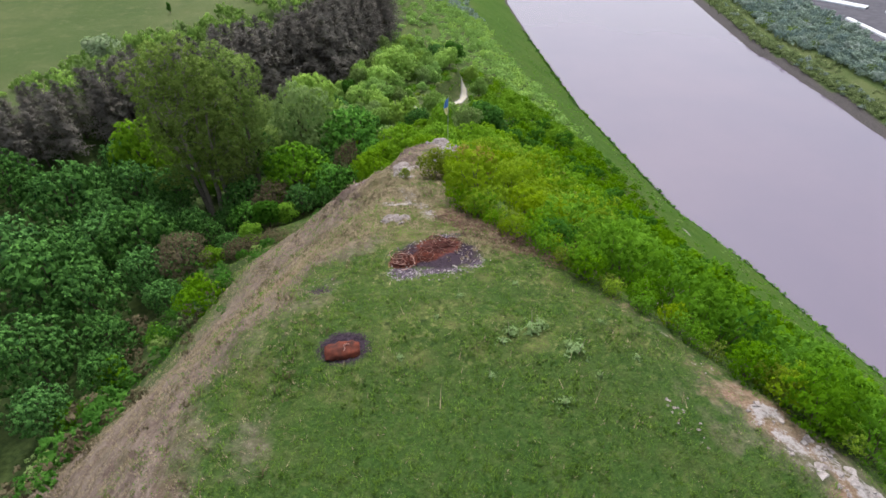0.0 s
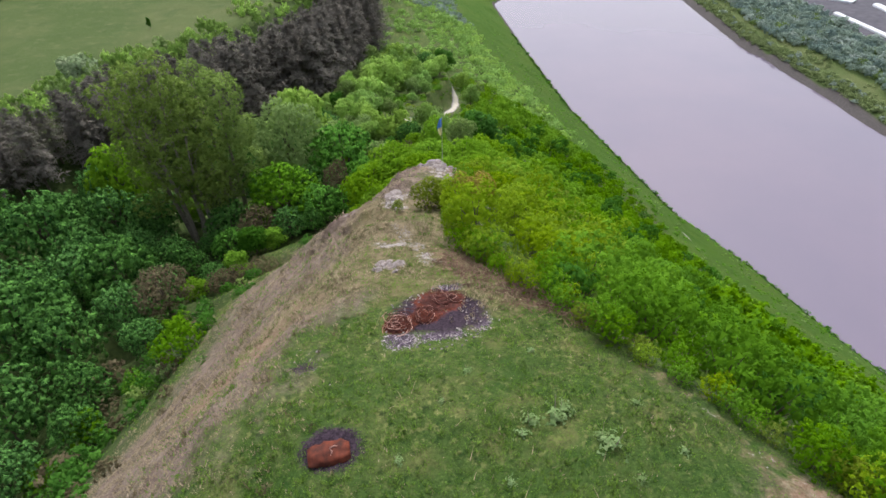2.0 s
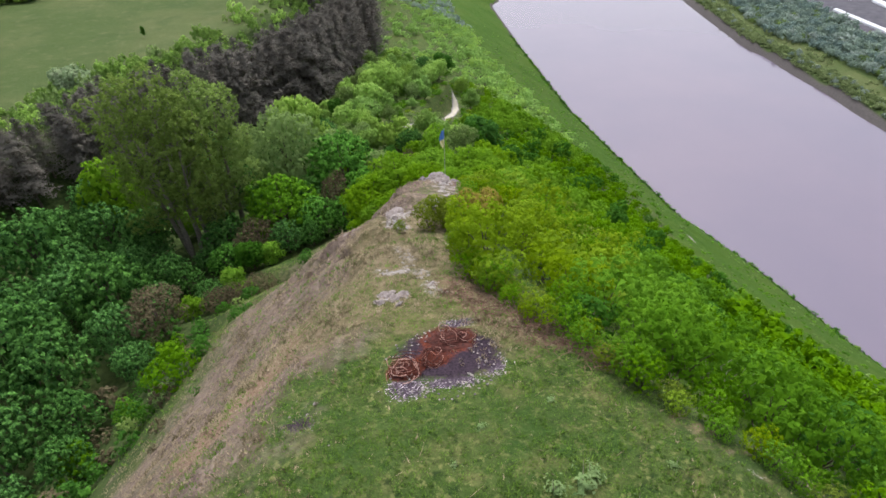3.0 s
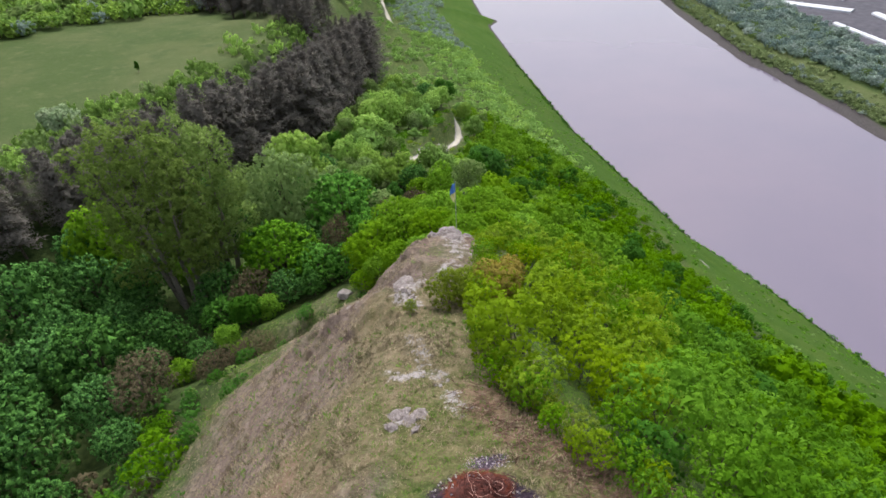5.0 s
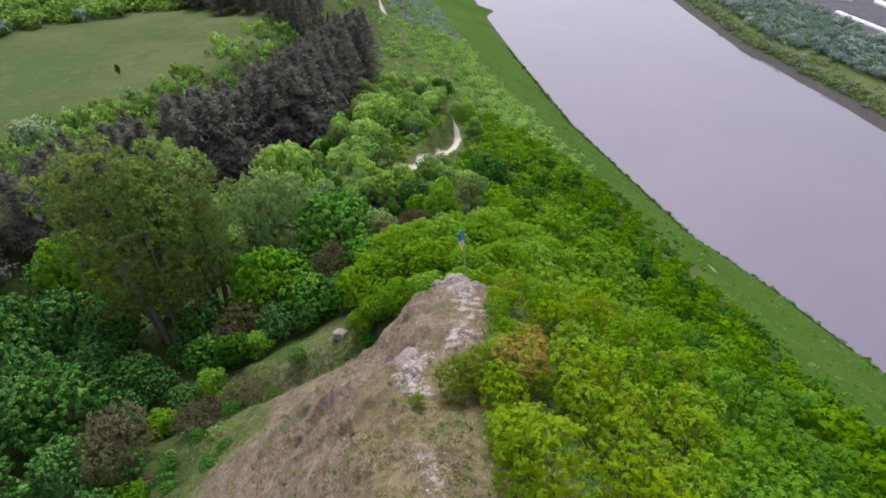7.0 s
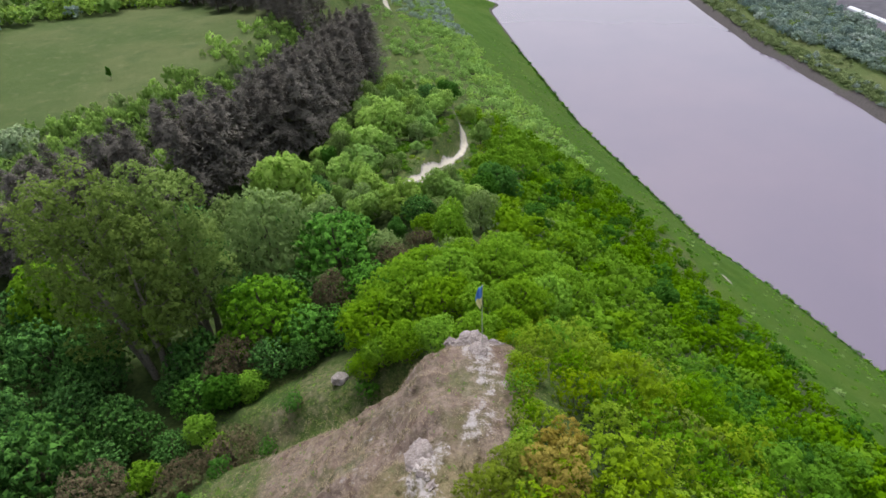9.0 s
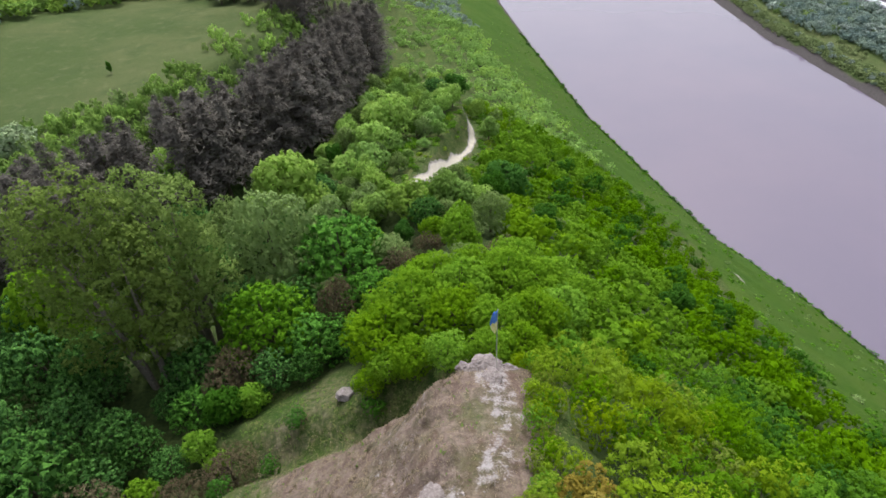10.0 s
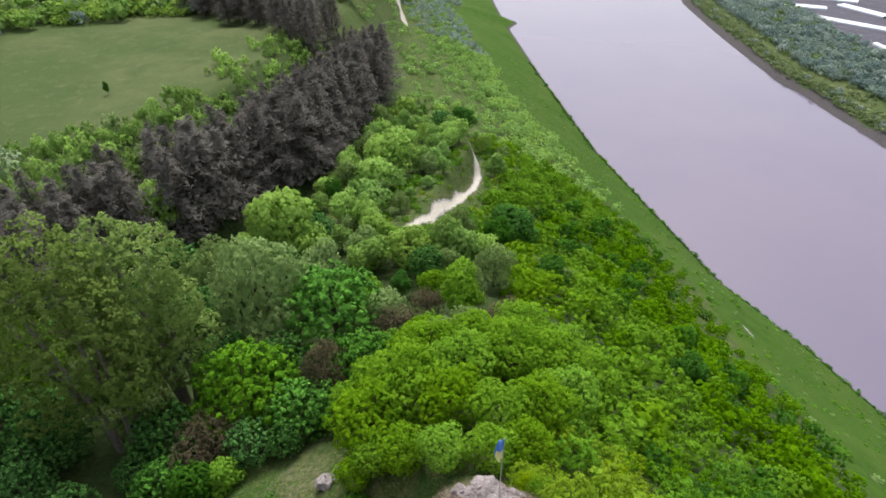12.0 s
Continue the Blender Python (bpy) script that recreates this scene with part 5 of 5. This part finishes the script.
# ---- grass ----
def grass(name, mat, count, area, keep, length, label, seed, blades=5, width=0.03):
    rng = np.random.RandomState(seed)
    x, y = rng.uniform(area[0], area[1], count), rng.uniform(area[2], area[3], count)
    w = keep(x, y)
    pick = rng.rand(count) < w
    x, y = x[pick], y[pick]
    z = height(x, y)
    n = len(x)
    size = length * rng.uniform(0.5, 1.4, n) * (0.8 + 0.8 * np.clip(lumps(x, y, 1.6), -0.3, 0.6))
    root = np.repeat(np.stack([x, y, z - 0.02], -1), blades, 0)
    root[:, :2] += rng.normal(size=(n * blades, 2)) * 0.05
    a = rng.uniform(0, 6.28, n * blades)
    lean = rng.uniform(0.25, 1.1, n * blades)
    s = np.repeat(size, blades) * rng.uniform(0.6, 1.2, n * blades)
    tip = root + np.stack([np.cos(a) * lean * s, np.sin(a) * lean * s, s], -1)
    side = np.stack([-np.sin(a), np.cos(a), np.zeros_like(a)], -1) * (width * rng.uniform(0.6, 1.4, n * blades))[:, None]
    v = np.stack([root + side, root - side, tip], 1).reshape(-1, 3)
    q = np.arange(len(v)).reshape(-1, 3)
    flop = unit(np.stack([np.cos(a) * 0.8, np.sin(a) * 0.8, np.ones_like(a)], -1))
    tagged(new(name, mesh_from(name, v, q, [mat], True, None, np.repeat(flop, 3, 0))), label, "grass", kind="stuff")


def green_share(x, y):
    a = covers(x, y)[0]
    return np.clip(0.9 - a[:, 0] * 1.4 - a[:, 1] * 0.8, 0, 1) * (x - crest_x(y) < 16) * rise(-23, -17, x) * (near_line(x, y, [(-0.9, 18.4), (0.6, 19.0)]) > 1.6) * (np.hypot(x + 3.2, y - 12.6) > 0.65)


def straw_share(x, y):
    a = covers(x, y)[0]
    return np.clip(a[:, 1] * 1.1 - a[:, 0] * 0.8, 0, 1) * (x - crest_x(y) < 10)


def fleck_share(x, y):
    return green_share(x, y) * np.clip(0.25 + 1.2 * lumps(x, y, 2.2), 0, 1)


grass("turf_grass", BLADE, 60000, (-11, 14, 5, 30), green_share, 0.085, "short uneven green turf with flecks of light", 1, 5, 0.016)
grass("tall_turf_grass", BLADE, 7000, (-9, 13, 5, 30), fleck_share, 0.14, "taller coarse grass standing in the turf", 6, 9, 0.02)
grass("slope_grass", BLADE, 5000, (-24, 4, 24, 54), green_share, 0.2, "rough green grass on the hill's lower slope", 3)
grass("turf_straw", STRAW, 7000, (-11, 14, 5, 30), fleck_share, 0.09, "straw-coloured stalks among the green turf", 4, 3, 0.02)
grass("dry_grass", STRAW, 40000, (-20, 5, 6, 48), straw_share, 0.10, "matted straw-coloured dry grass on the slope", 2, 5, 0.015)
def ridge_share(x, y):
    d = covers(x, y)[3]
    return np.clip(d[:, 2], 0, 1) * np.clip(0.2 + 1.8 * lumps(x, y, 1.5), 0, 1)


grass("ridge_straw", STRAW, 16000, (-10, 4, 18, 38), ridge_share, 0.15, "straw and ochre grass tufts along the ridge", 12, 6, 0.018)
def tuft_share(x, y):
    return straw_share(x, y) * np.clip(2.6 * lumps(x * 1.3, y * 0.6, 1.1) - 0.1, 0, 1)


grass("brown_tufts", BROWN, 15000, (-19, 3, 6, 46), tuft_share, 0.20, "brown withered grass tufts on the dry slope", 13, 6, 0.02)
grass("dead_stalks", STRAW, 130, (-7, 8, 8, 20), green_share, 0.55, "few tall pale dead stalks standing in the turf", 8, 1, 0.012)


def herb(seed, label):
    rng = np.random.RandomState(seed)
    at = rng.normal(size=(60, 3)) * (0.13, 0.13, 0.09) + (0, 0, 0.17)
    v, q = leaf_cards(rng, at, unit(at * (1, 1, 0.5) + (0, 0, 0.25)), 0.085, 0.6)
    stalk = joined([tube([(0, 0, -0.05), (0.02, 0, 0.22)], [0.012, 0.006], 4), tube([(0.05, 0.02, -0.05), (0.1, 0.05, 0.3), (0.13, 0.09, 0.62)], [0.012, 0.01, 0.005], 4)])
    ob = new("herb_plant")
    for part_name, me in (("stalk", mesh_from("stalk", *stalk, [DEAD_WOOD])), ("leaves", mesh_from("leaves", v, q, [HERB]))):
        p = new(part_name, me)
        p.parent = ob
    return tagged(ob, label, "plant", "herbs in the turf")


herbs = Kinds(herb(1, "pale broad-leaved herb standing in the turf"), herb(2, "pale green herb with thin stalks in the turf"))
for x, y, s in ((4.3, 12.2, 1.3), (4.1, 12.5, 0.9), (3.0, 13.2, 1.4), (2.3, 13.1, 1.1), (2.0, 12.7, 0.7), (3.3, 13.5, 1.0), (4.8, 11.2, 0.7), (0.6, 15.2, 0.6), (1.5, 11.3, 0.6), (5.4, 13.6, 0.7), (-1.4, 12.0, 0.6), (3.6, 10.2, 0.8), (6.2, 12.0, 0.6), (2.8, 16.2, 0.6), (-0.2, 14.0, 0.5)):
    herbs.put(x, y, s)


# ---- fire places ----
def patch_mesh(seed, x, y, rx, ry, lift, mat, jag=0.25, n=40, rings=7):
    """A thin uneven spread lying on the ground, thick in the middle."""
    wob = [1 + jag * (noise.noise(Vector((math.cos(a) * 2.2, math.sin(a) * 2.2, seed * 3.1))) + 0.5 * noise.noise(Vector((math.cos(a) * 6, math.sin(a) * 6, seed)))) for a in np.arange(n) * 2 * math.pi / n]
    verts, quads = [], []
    for r in range(rings + 1):
        u = r / rings
        for k in range(n):
            a = k * 2 * math.pi / n
            px, py = x + math.cos(a) * rx * wob[k] * max(u, 0.02), y + math.sin(a) * ry * wob[k] * max(u, 0.02)
            bumpy = 0.35 * noise.noise(Vector((px * 4, py * 4, seed)))
            verts.append((px, py, on_ground(px, py) + lift * (1 - u ** 2) * (1 + bumpy) + 0.012 - 0.05 * (u > 0.95)))
    for r in range(rings):
        for k in range(n):
            quads.append((r * n + k, r * n + (k + 1) % n, (r + 1) * n + (k + 1) % n, (r + 1) * n + k))
    return mesh_from("patch", np.array(verts), np.array(quads)[:, ::-1], [mat], True)


def coil_mesh(seed, r, turns, mat_dark, mat_pale):
    """Burnt tyre wire: broken loops of several sizes lying askew on one another."""
    rng = np.random.RandomState(seed)
    loops, slots = [], []
    for k in range(turns):
        size = r * rng.uniform(0.28, 1.0)
        off = rng.normal(size=2) * r * 0.17
        tilt, turn = rng.uniform(-0.6, 0.6), rng.uniform(0, 6.28)
        steps = rng.randint(6, 17)
        a = turn + np.arange(steps) * 2 * math.pi / 16
        wob = 1 + 0.08 * np.sin(2 * a + k) + 0.04 * np.sin(5 * a + k)
        x, y = np.cos(a) * size * wob + off[0], np.sin(a) * size * 0.85 * wob + off[1]
        z = 0.03 + 0.22 * (1 - size / r) + tilt * x * 0.5 + 0.02 * np.sin(3 * a)
        v, q = tube(np.stack([x, y, np.maximum(z, 0.0)], -1), np.full(steps, rng.uniform(0.007, 0.015)), 4)
        loops.append((v, q))
        slots.append(np.full(len(q), int(size < 0.8 * r and rng.rand() < 0.34)))
    v, q = joined(loops)
    return mesh_from("coil", v, q, [mat_dark, mat_pale], True, np.concatenate(slots))


def burnt_heap():
    cx, cy = -0.25, 18.7
    ob = new("burnt_heap")
    ob.location = (cx, cy, on_ground(cx, cy))
    tagged(ob, "burnt rusty wire coils in a patch of ash and soot", "fire remains")

    def put_part(name, me, label="", at=None, turn=0.0, tilt=0.0):
        p = new(name, me)
        p.parent = ob
        p.matrix_parent_inverse = Matrix.Translation(ob.location).inverted()
        if at:
            p.matrix_basis = Matrix.Translation((at[0], at[1], on_ground(at[0], at[1]) + at[2])) @ Matrix.Rotation(turn, 4, "Z") @ Matrix.Rotation(tilt, 4, "X")
        tagged(p, label)

    put_part("rust_bed", patch_mesh(3, cx + 0.1, cy + 0.8, 0.85, 0.7, 0.16, RUST_DARK, 0.5), "dark red rusty crust")
    put_part("rust_bed", patch_mesh(5, cx - 1.4, cy - 0.9, 0.5, 0.45, 0.14, RUST_DARK, 0.4), "dark red rusty crust")
    for k, (x, y, r, n, up) in enumerate(((-1.65, 17.8, 0.62, 34, 0.06), (-0.7, 18.35, 0.50, 26, 0.08), (-0.15, 19.45, 0.66, 30, 0.14), (0.42, 19.5, 0.42, 16, 0.12))):
        put_part("wire_coil", coil_mesh(k, r, n, RUST if k == 0 else RUST_DARK, RUST_PALE), "rusty coil of burnt wire", (x, y, up), k * 1.1, 0.1)
    rng = random.Random(4)
    for k in range(150):
        a = rng.uniform(0, 6.28)
        u = rng.uniform(0.6, 1.12)
        x, y = cx - 0.1 + math.cos(a) * 1.75 * u, cy - 0.4 + math.sin(a) * 1.75 * u
        put_part("cinder", CINDERS[k % 3], "", (x, y, 0.03), rng.uniform(0, 6))


CINDERS = [rock_mesh(90 + k, 0.05, 0.035, 0.025, cuts=1, mat=(CHALK, ASH, CHALK)[k]) for k in range(3)]
burnt_heap()


def rusty_tray():
    """A sunken rusty drum half on a scorched patch."""
    x, y = -3.25, 12.3
    ob = new("fire_drum")
    ob.matrix_basis = Matrix.Translation((x, y, on_ground(x, y))) @ Matrix.Rotation(0.18, 4, "Z")
    tagged(ob, "rusty orange half drum lying in a scorched ring of grass", "fire pit")
    w, d, h = 0.56, 0.36, 0.24
    verts, quads, n = [], [], 16
    for sx in np.linspace(-w, w, 11):
        for k in range(n + 1):
            a = math.pi * k / n
            dent = (1 - 0.25 * (sx / w) ** 4) * (1 + 0.22 * noise.noise(Vector((sx * 5, a * 2, 1.0))) - 0.10 * (abs(abs(sx) - 0.24) < 0.05) + 0.14 * noise.noise(Vector((sx * 14, a * 5, 4.0))))
            verts.append((sx, -math.cos(a) * d * dent, math.sin(a) * h * dent - 0.02))
    for i in range(10):
        for k in range(n):
            b = i * (n + 1) + k
            quads.append((b, b + n + 1, b + n + 2, b + 1))
    me = mesh_from("shell", np.array(verts), np.array(quads), [RUST], True)
    body = new("shell", me)
    body.parent = ob
    thick = body.modifiers.new("thickness", "SOLIDIFY")
    thick.thickness = 0.02
    for sx in (-w, w):
        fan = [(sx, -math.cos(math.pi * k / n) * d * 0.68, math.sin(math.pi * k / n) * h * 0.68 - 0.02) for k in range(n + 1)]
        bm = bmesh.new()
        bm.faces.new([bm.verts.new(p) for p in fan])
        bmesh.ops.solidify(bm, geom=bm.faces[:], thickness=0.02)
        em = bpy.data.meshes.new("end_plate")
        bm.to_mesh(em)
        bm.free()
        em.materials.append(RUST_DARK)
        p = new("end_plate", em)
        p.parent = ob
    crack = new("scale_flake", mesh_from("scale_flake", *tube([(0.05, -0.2, 0.2), (0.1, -0.1, 0.235), (0.04, 0.0, 0.245), (0.16, 0.06, 0.24), (0.24, 0.03, 0.24)], [0.012, 0.02, 0.012, 0.02, 0.01], 4), [RUST_PALE]))
    crack.parent = ob
    tagged(crack, "pale flaked crack in the rust")


rusty_tray()


# ---- flag on the knoll ----
def flag():
    x, y = 0.4, 42.7
    z = on_ground(x, y)
    ob = new("flag")
    ob.location = (x, y, z)
    tagged(ob, "small blue and yellow flag hanging limp on a thin pole", "flag")
    pole = new("pole", mesh_from("pole", *tube([(0, 0, -0.3), (0, 0, 2.0), (0.03, 0, 4.2)], [0.024, 0.021, 0.016], 8), [POLE], True))
    pole.parent = ob
    knob = new("finial", rock_mesh(3, 0.04, 0.04, 0.05, cuts=1, mat=POLE))
    knob.parent, knob.location = ob, (0.03, 0, 4.22)
    for part_name, z0, z1, mat in (("blue_stripe", 4.15, 3.45, FLAG_BLUE), ("yellow_stripe", 3.45, 2.95, FLAG_YELLOW)):
        verts, quads, nu, nv = [], [], 14, 9
        for j in range(nv):
            zz = z0 + (z1 - z0) * j / (nv - 1)
            sag = (4.15 - zz) / 1.2
            wide = 0.30 * math.sin(math.pi * min(1, 0.12 + 0.8 * sag)) + 0.05
            for i in range(nu):
                u = i / (nu - 1)
                verts.append((0.02 - wide * u, 0.07 * math.sin(u * 9 + sag * 3) * (0.3 + u), zz - 0.28 * u * (0.4 + sag * 0.6)))
        for j in range(nv - 1):
            for i in range(nu - 1):
                b = j * nu + i
                quads.append((b, b + 1, b + nu + 1, b + nu))
        p = new(part_name, mesh_from(part_name, np.array(verts), np.array(quads), [mat], True))
        p.parent = ob
        p.modifiers.new("thickness", "SOLIDIFY").thickness = 0.006


flag()


# ---- dead wood ----
def dead_bush(x, y, h, label, seed, n=9):
    rng = np.random.RandomState(seed)
    ob = new("dead_bush")
    ob.location = (x, y, on_ground(x, y))
    tagged(ob, label, "shrub")
    for k in range(n):
        a = k * 2.4
        out = h * rng.uniform(0.3, 0.7)
        tip = (math.cos(a) * out, math.sin(a) * out, h * rng.uniform(0.6, 1.0))
        p = new("branch", mesh_from("branch", *joined([limb(rng, (0, 0, -0.1), tip, 0.035, 0.01, 4, 0.2, 4), limb(rng, np.array(tip) * 0.6, np.array(tip) * (1.1, 0.7, 1.1), 0.018, 0.006, 3, 0.2, 4)]), [DEAD_WOOD], True))
        p.parent = ob


dead_bush(9.2, 18.0, 1.7, "bare pale dead shrub among green bushes", 3)
dead_bush(4.9, 21.2, 0.9, "bare dry branches at the slope's rim", 4, 7)


def brush(x, y, seed):
    rng = np.random.RandomState(seed)
    ob = new("brushwood")
    ob.location = (x, y, on_ground(x, y))
    tagged(ob, "heap of dry brown twigs beside the shrubs", "brushwood")
    for k in range(60):
        a, s = rng.uniform(0, 6.28), rng.uniform(0.4, 1.0)
        c = np.array([rng.normal() * 0.8, rng.normal() * 0.42, 0])
        c[2] = on_ground(x + c[0], y + c[1]) - on_ground(x, y) + abs(rng.normal()) * 0.12 + 0.02
        d = np.array([math.cos(a), math.sin(a), rng.uniform(-0.1, 0.3)]) * s * 0.5
        fork = limb(rng, c, c + np.array([d[1], -d[0], abs(d[2])]) * 0.7, 0.010, 0.004, 2, 0.2, 3)
        twig = new("twig", mesh_from("twig", *joined([limb(rng, c - d, c + d, 0.016, 0.006, 3, 0.25, 3), fork]), [BROWN_TWIG], True))
        twig.parent = ob


BROWN_TWIG = bark_material("dry_twigs", (0.085, 0.05, 0.038), (0.24, 0.15, 0.11))
for k, (x, y) in enumerate(((0.7, 23.3), (1.3, 22.3), (1.8, 21.1), (2.8, 20.0), (3.4, 20.5), (3.9, 19.3), (4.9, 18.4), (1.6, 24.8))):
    brush(x, y, 5 + k)


# ---- greenhouses across the river ----
def greenhouse(x, y, length, width, spans, turn, label):
    ob = new("greenhouse")
    ob.matrix_basis = Matrix.Translation((x, y, on_ground(x, y))) @ Matrix.Rotation(turn, 4, "Z")
    tagged(ob, label, "greenhouse", "greenhouses across the river")
    n = 10
    for s in range(spans):
        verts, quads = [], []
        w = width / spans
        for i in range(9):
            for k in range(n + 1):
                a = math.pi * k / n
                verts.append((length * (i / 8 - 0.5), (s - spans / 2 + 0.5) * w - math.cos(a) * w * 0.5, 0.6 + 0.2 * w * math.sin(a) if 0 < k < n else 0.0))
        for i in range(8):
            for k in range(n):
                b = i * (n + 1) + k
                quads.append((b, b + n + 1, b + n + 2, b + 1))
        me = mesh_from("tunnel", np.array(verts), np.array(quads), [FILM], True)
        p = new("tunnel", me)
        p.parent = ob


for x, y, l, w, n, t in ((239.7, 322, 46, 3.6, 1, 1.65), (247, 383, 44, 7.5, 2, -0.82), (231.5, 425.5, 42, 8, 2, -0.43), (270.5, 410, 32, 8, 2, -1.17), (270.5, 346, 26, 5, 1, 1.55), (262, 446, 46, 12, 3, -0.6)):
    greenhouse(x, y, l, w, n, t, "long white film-covered greenhouse on the far bank")
fv, fq = sheet(np.arange(200, 460, 5.0), np.arange(170, 600, 5.0), lambda x, y: height(x, y) + 0.06)
keep = [i for i, q in enumerate(fq) if fv[q[0], 0] > float(bank_x(fv[q[0], 1])) + 62]
tagged(new("tilled_field", mesh_from("tilled_field", fv, fq[keep], [SOIL], True)), "dark grey tilled field around the greenhouses", "field", kind="structure")
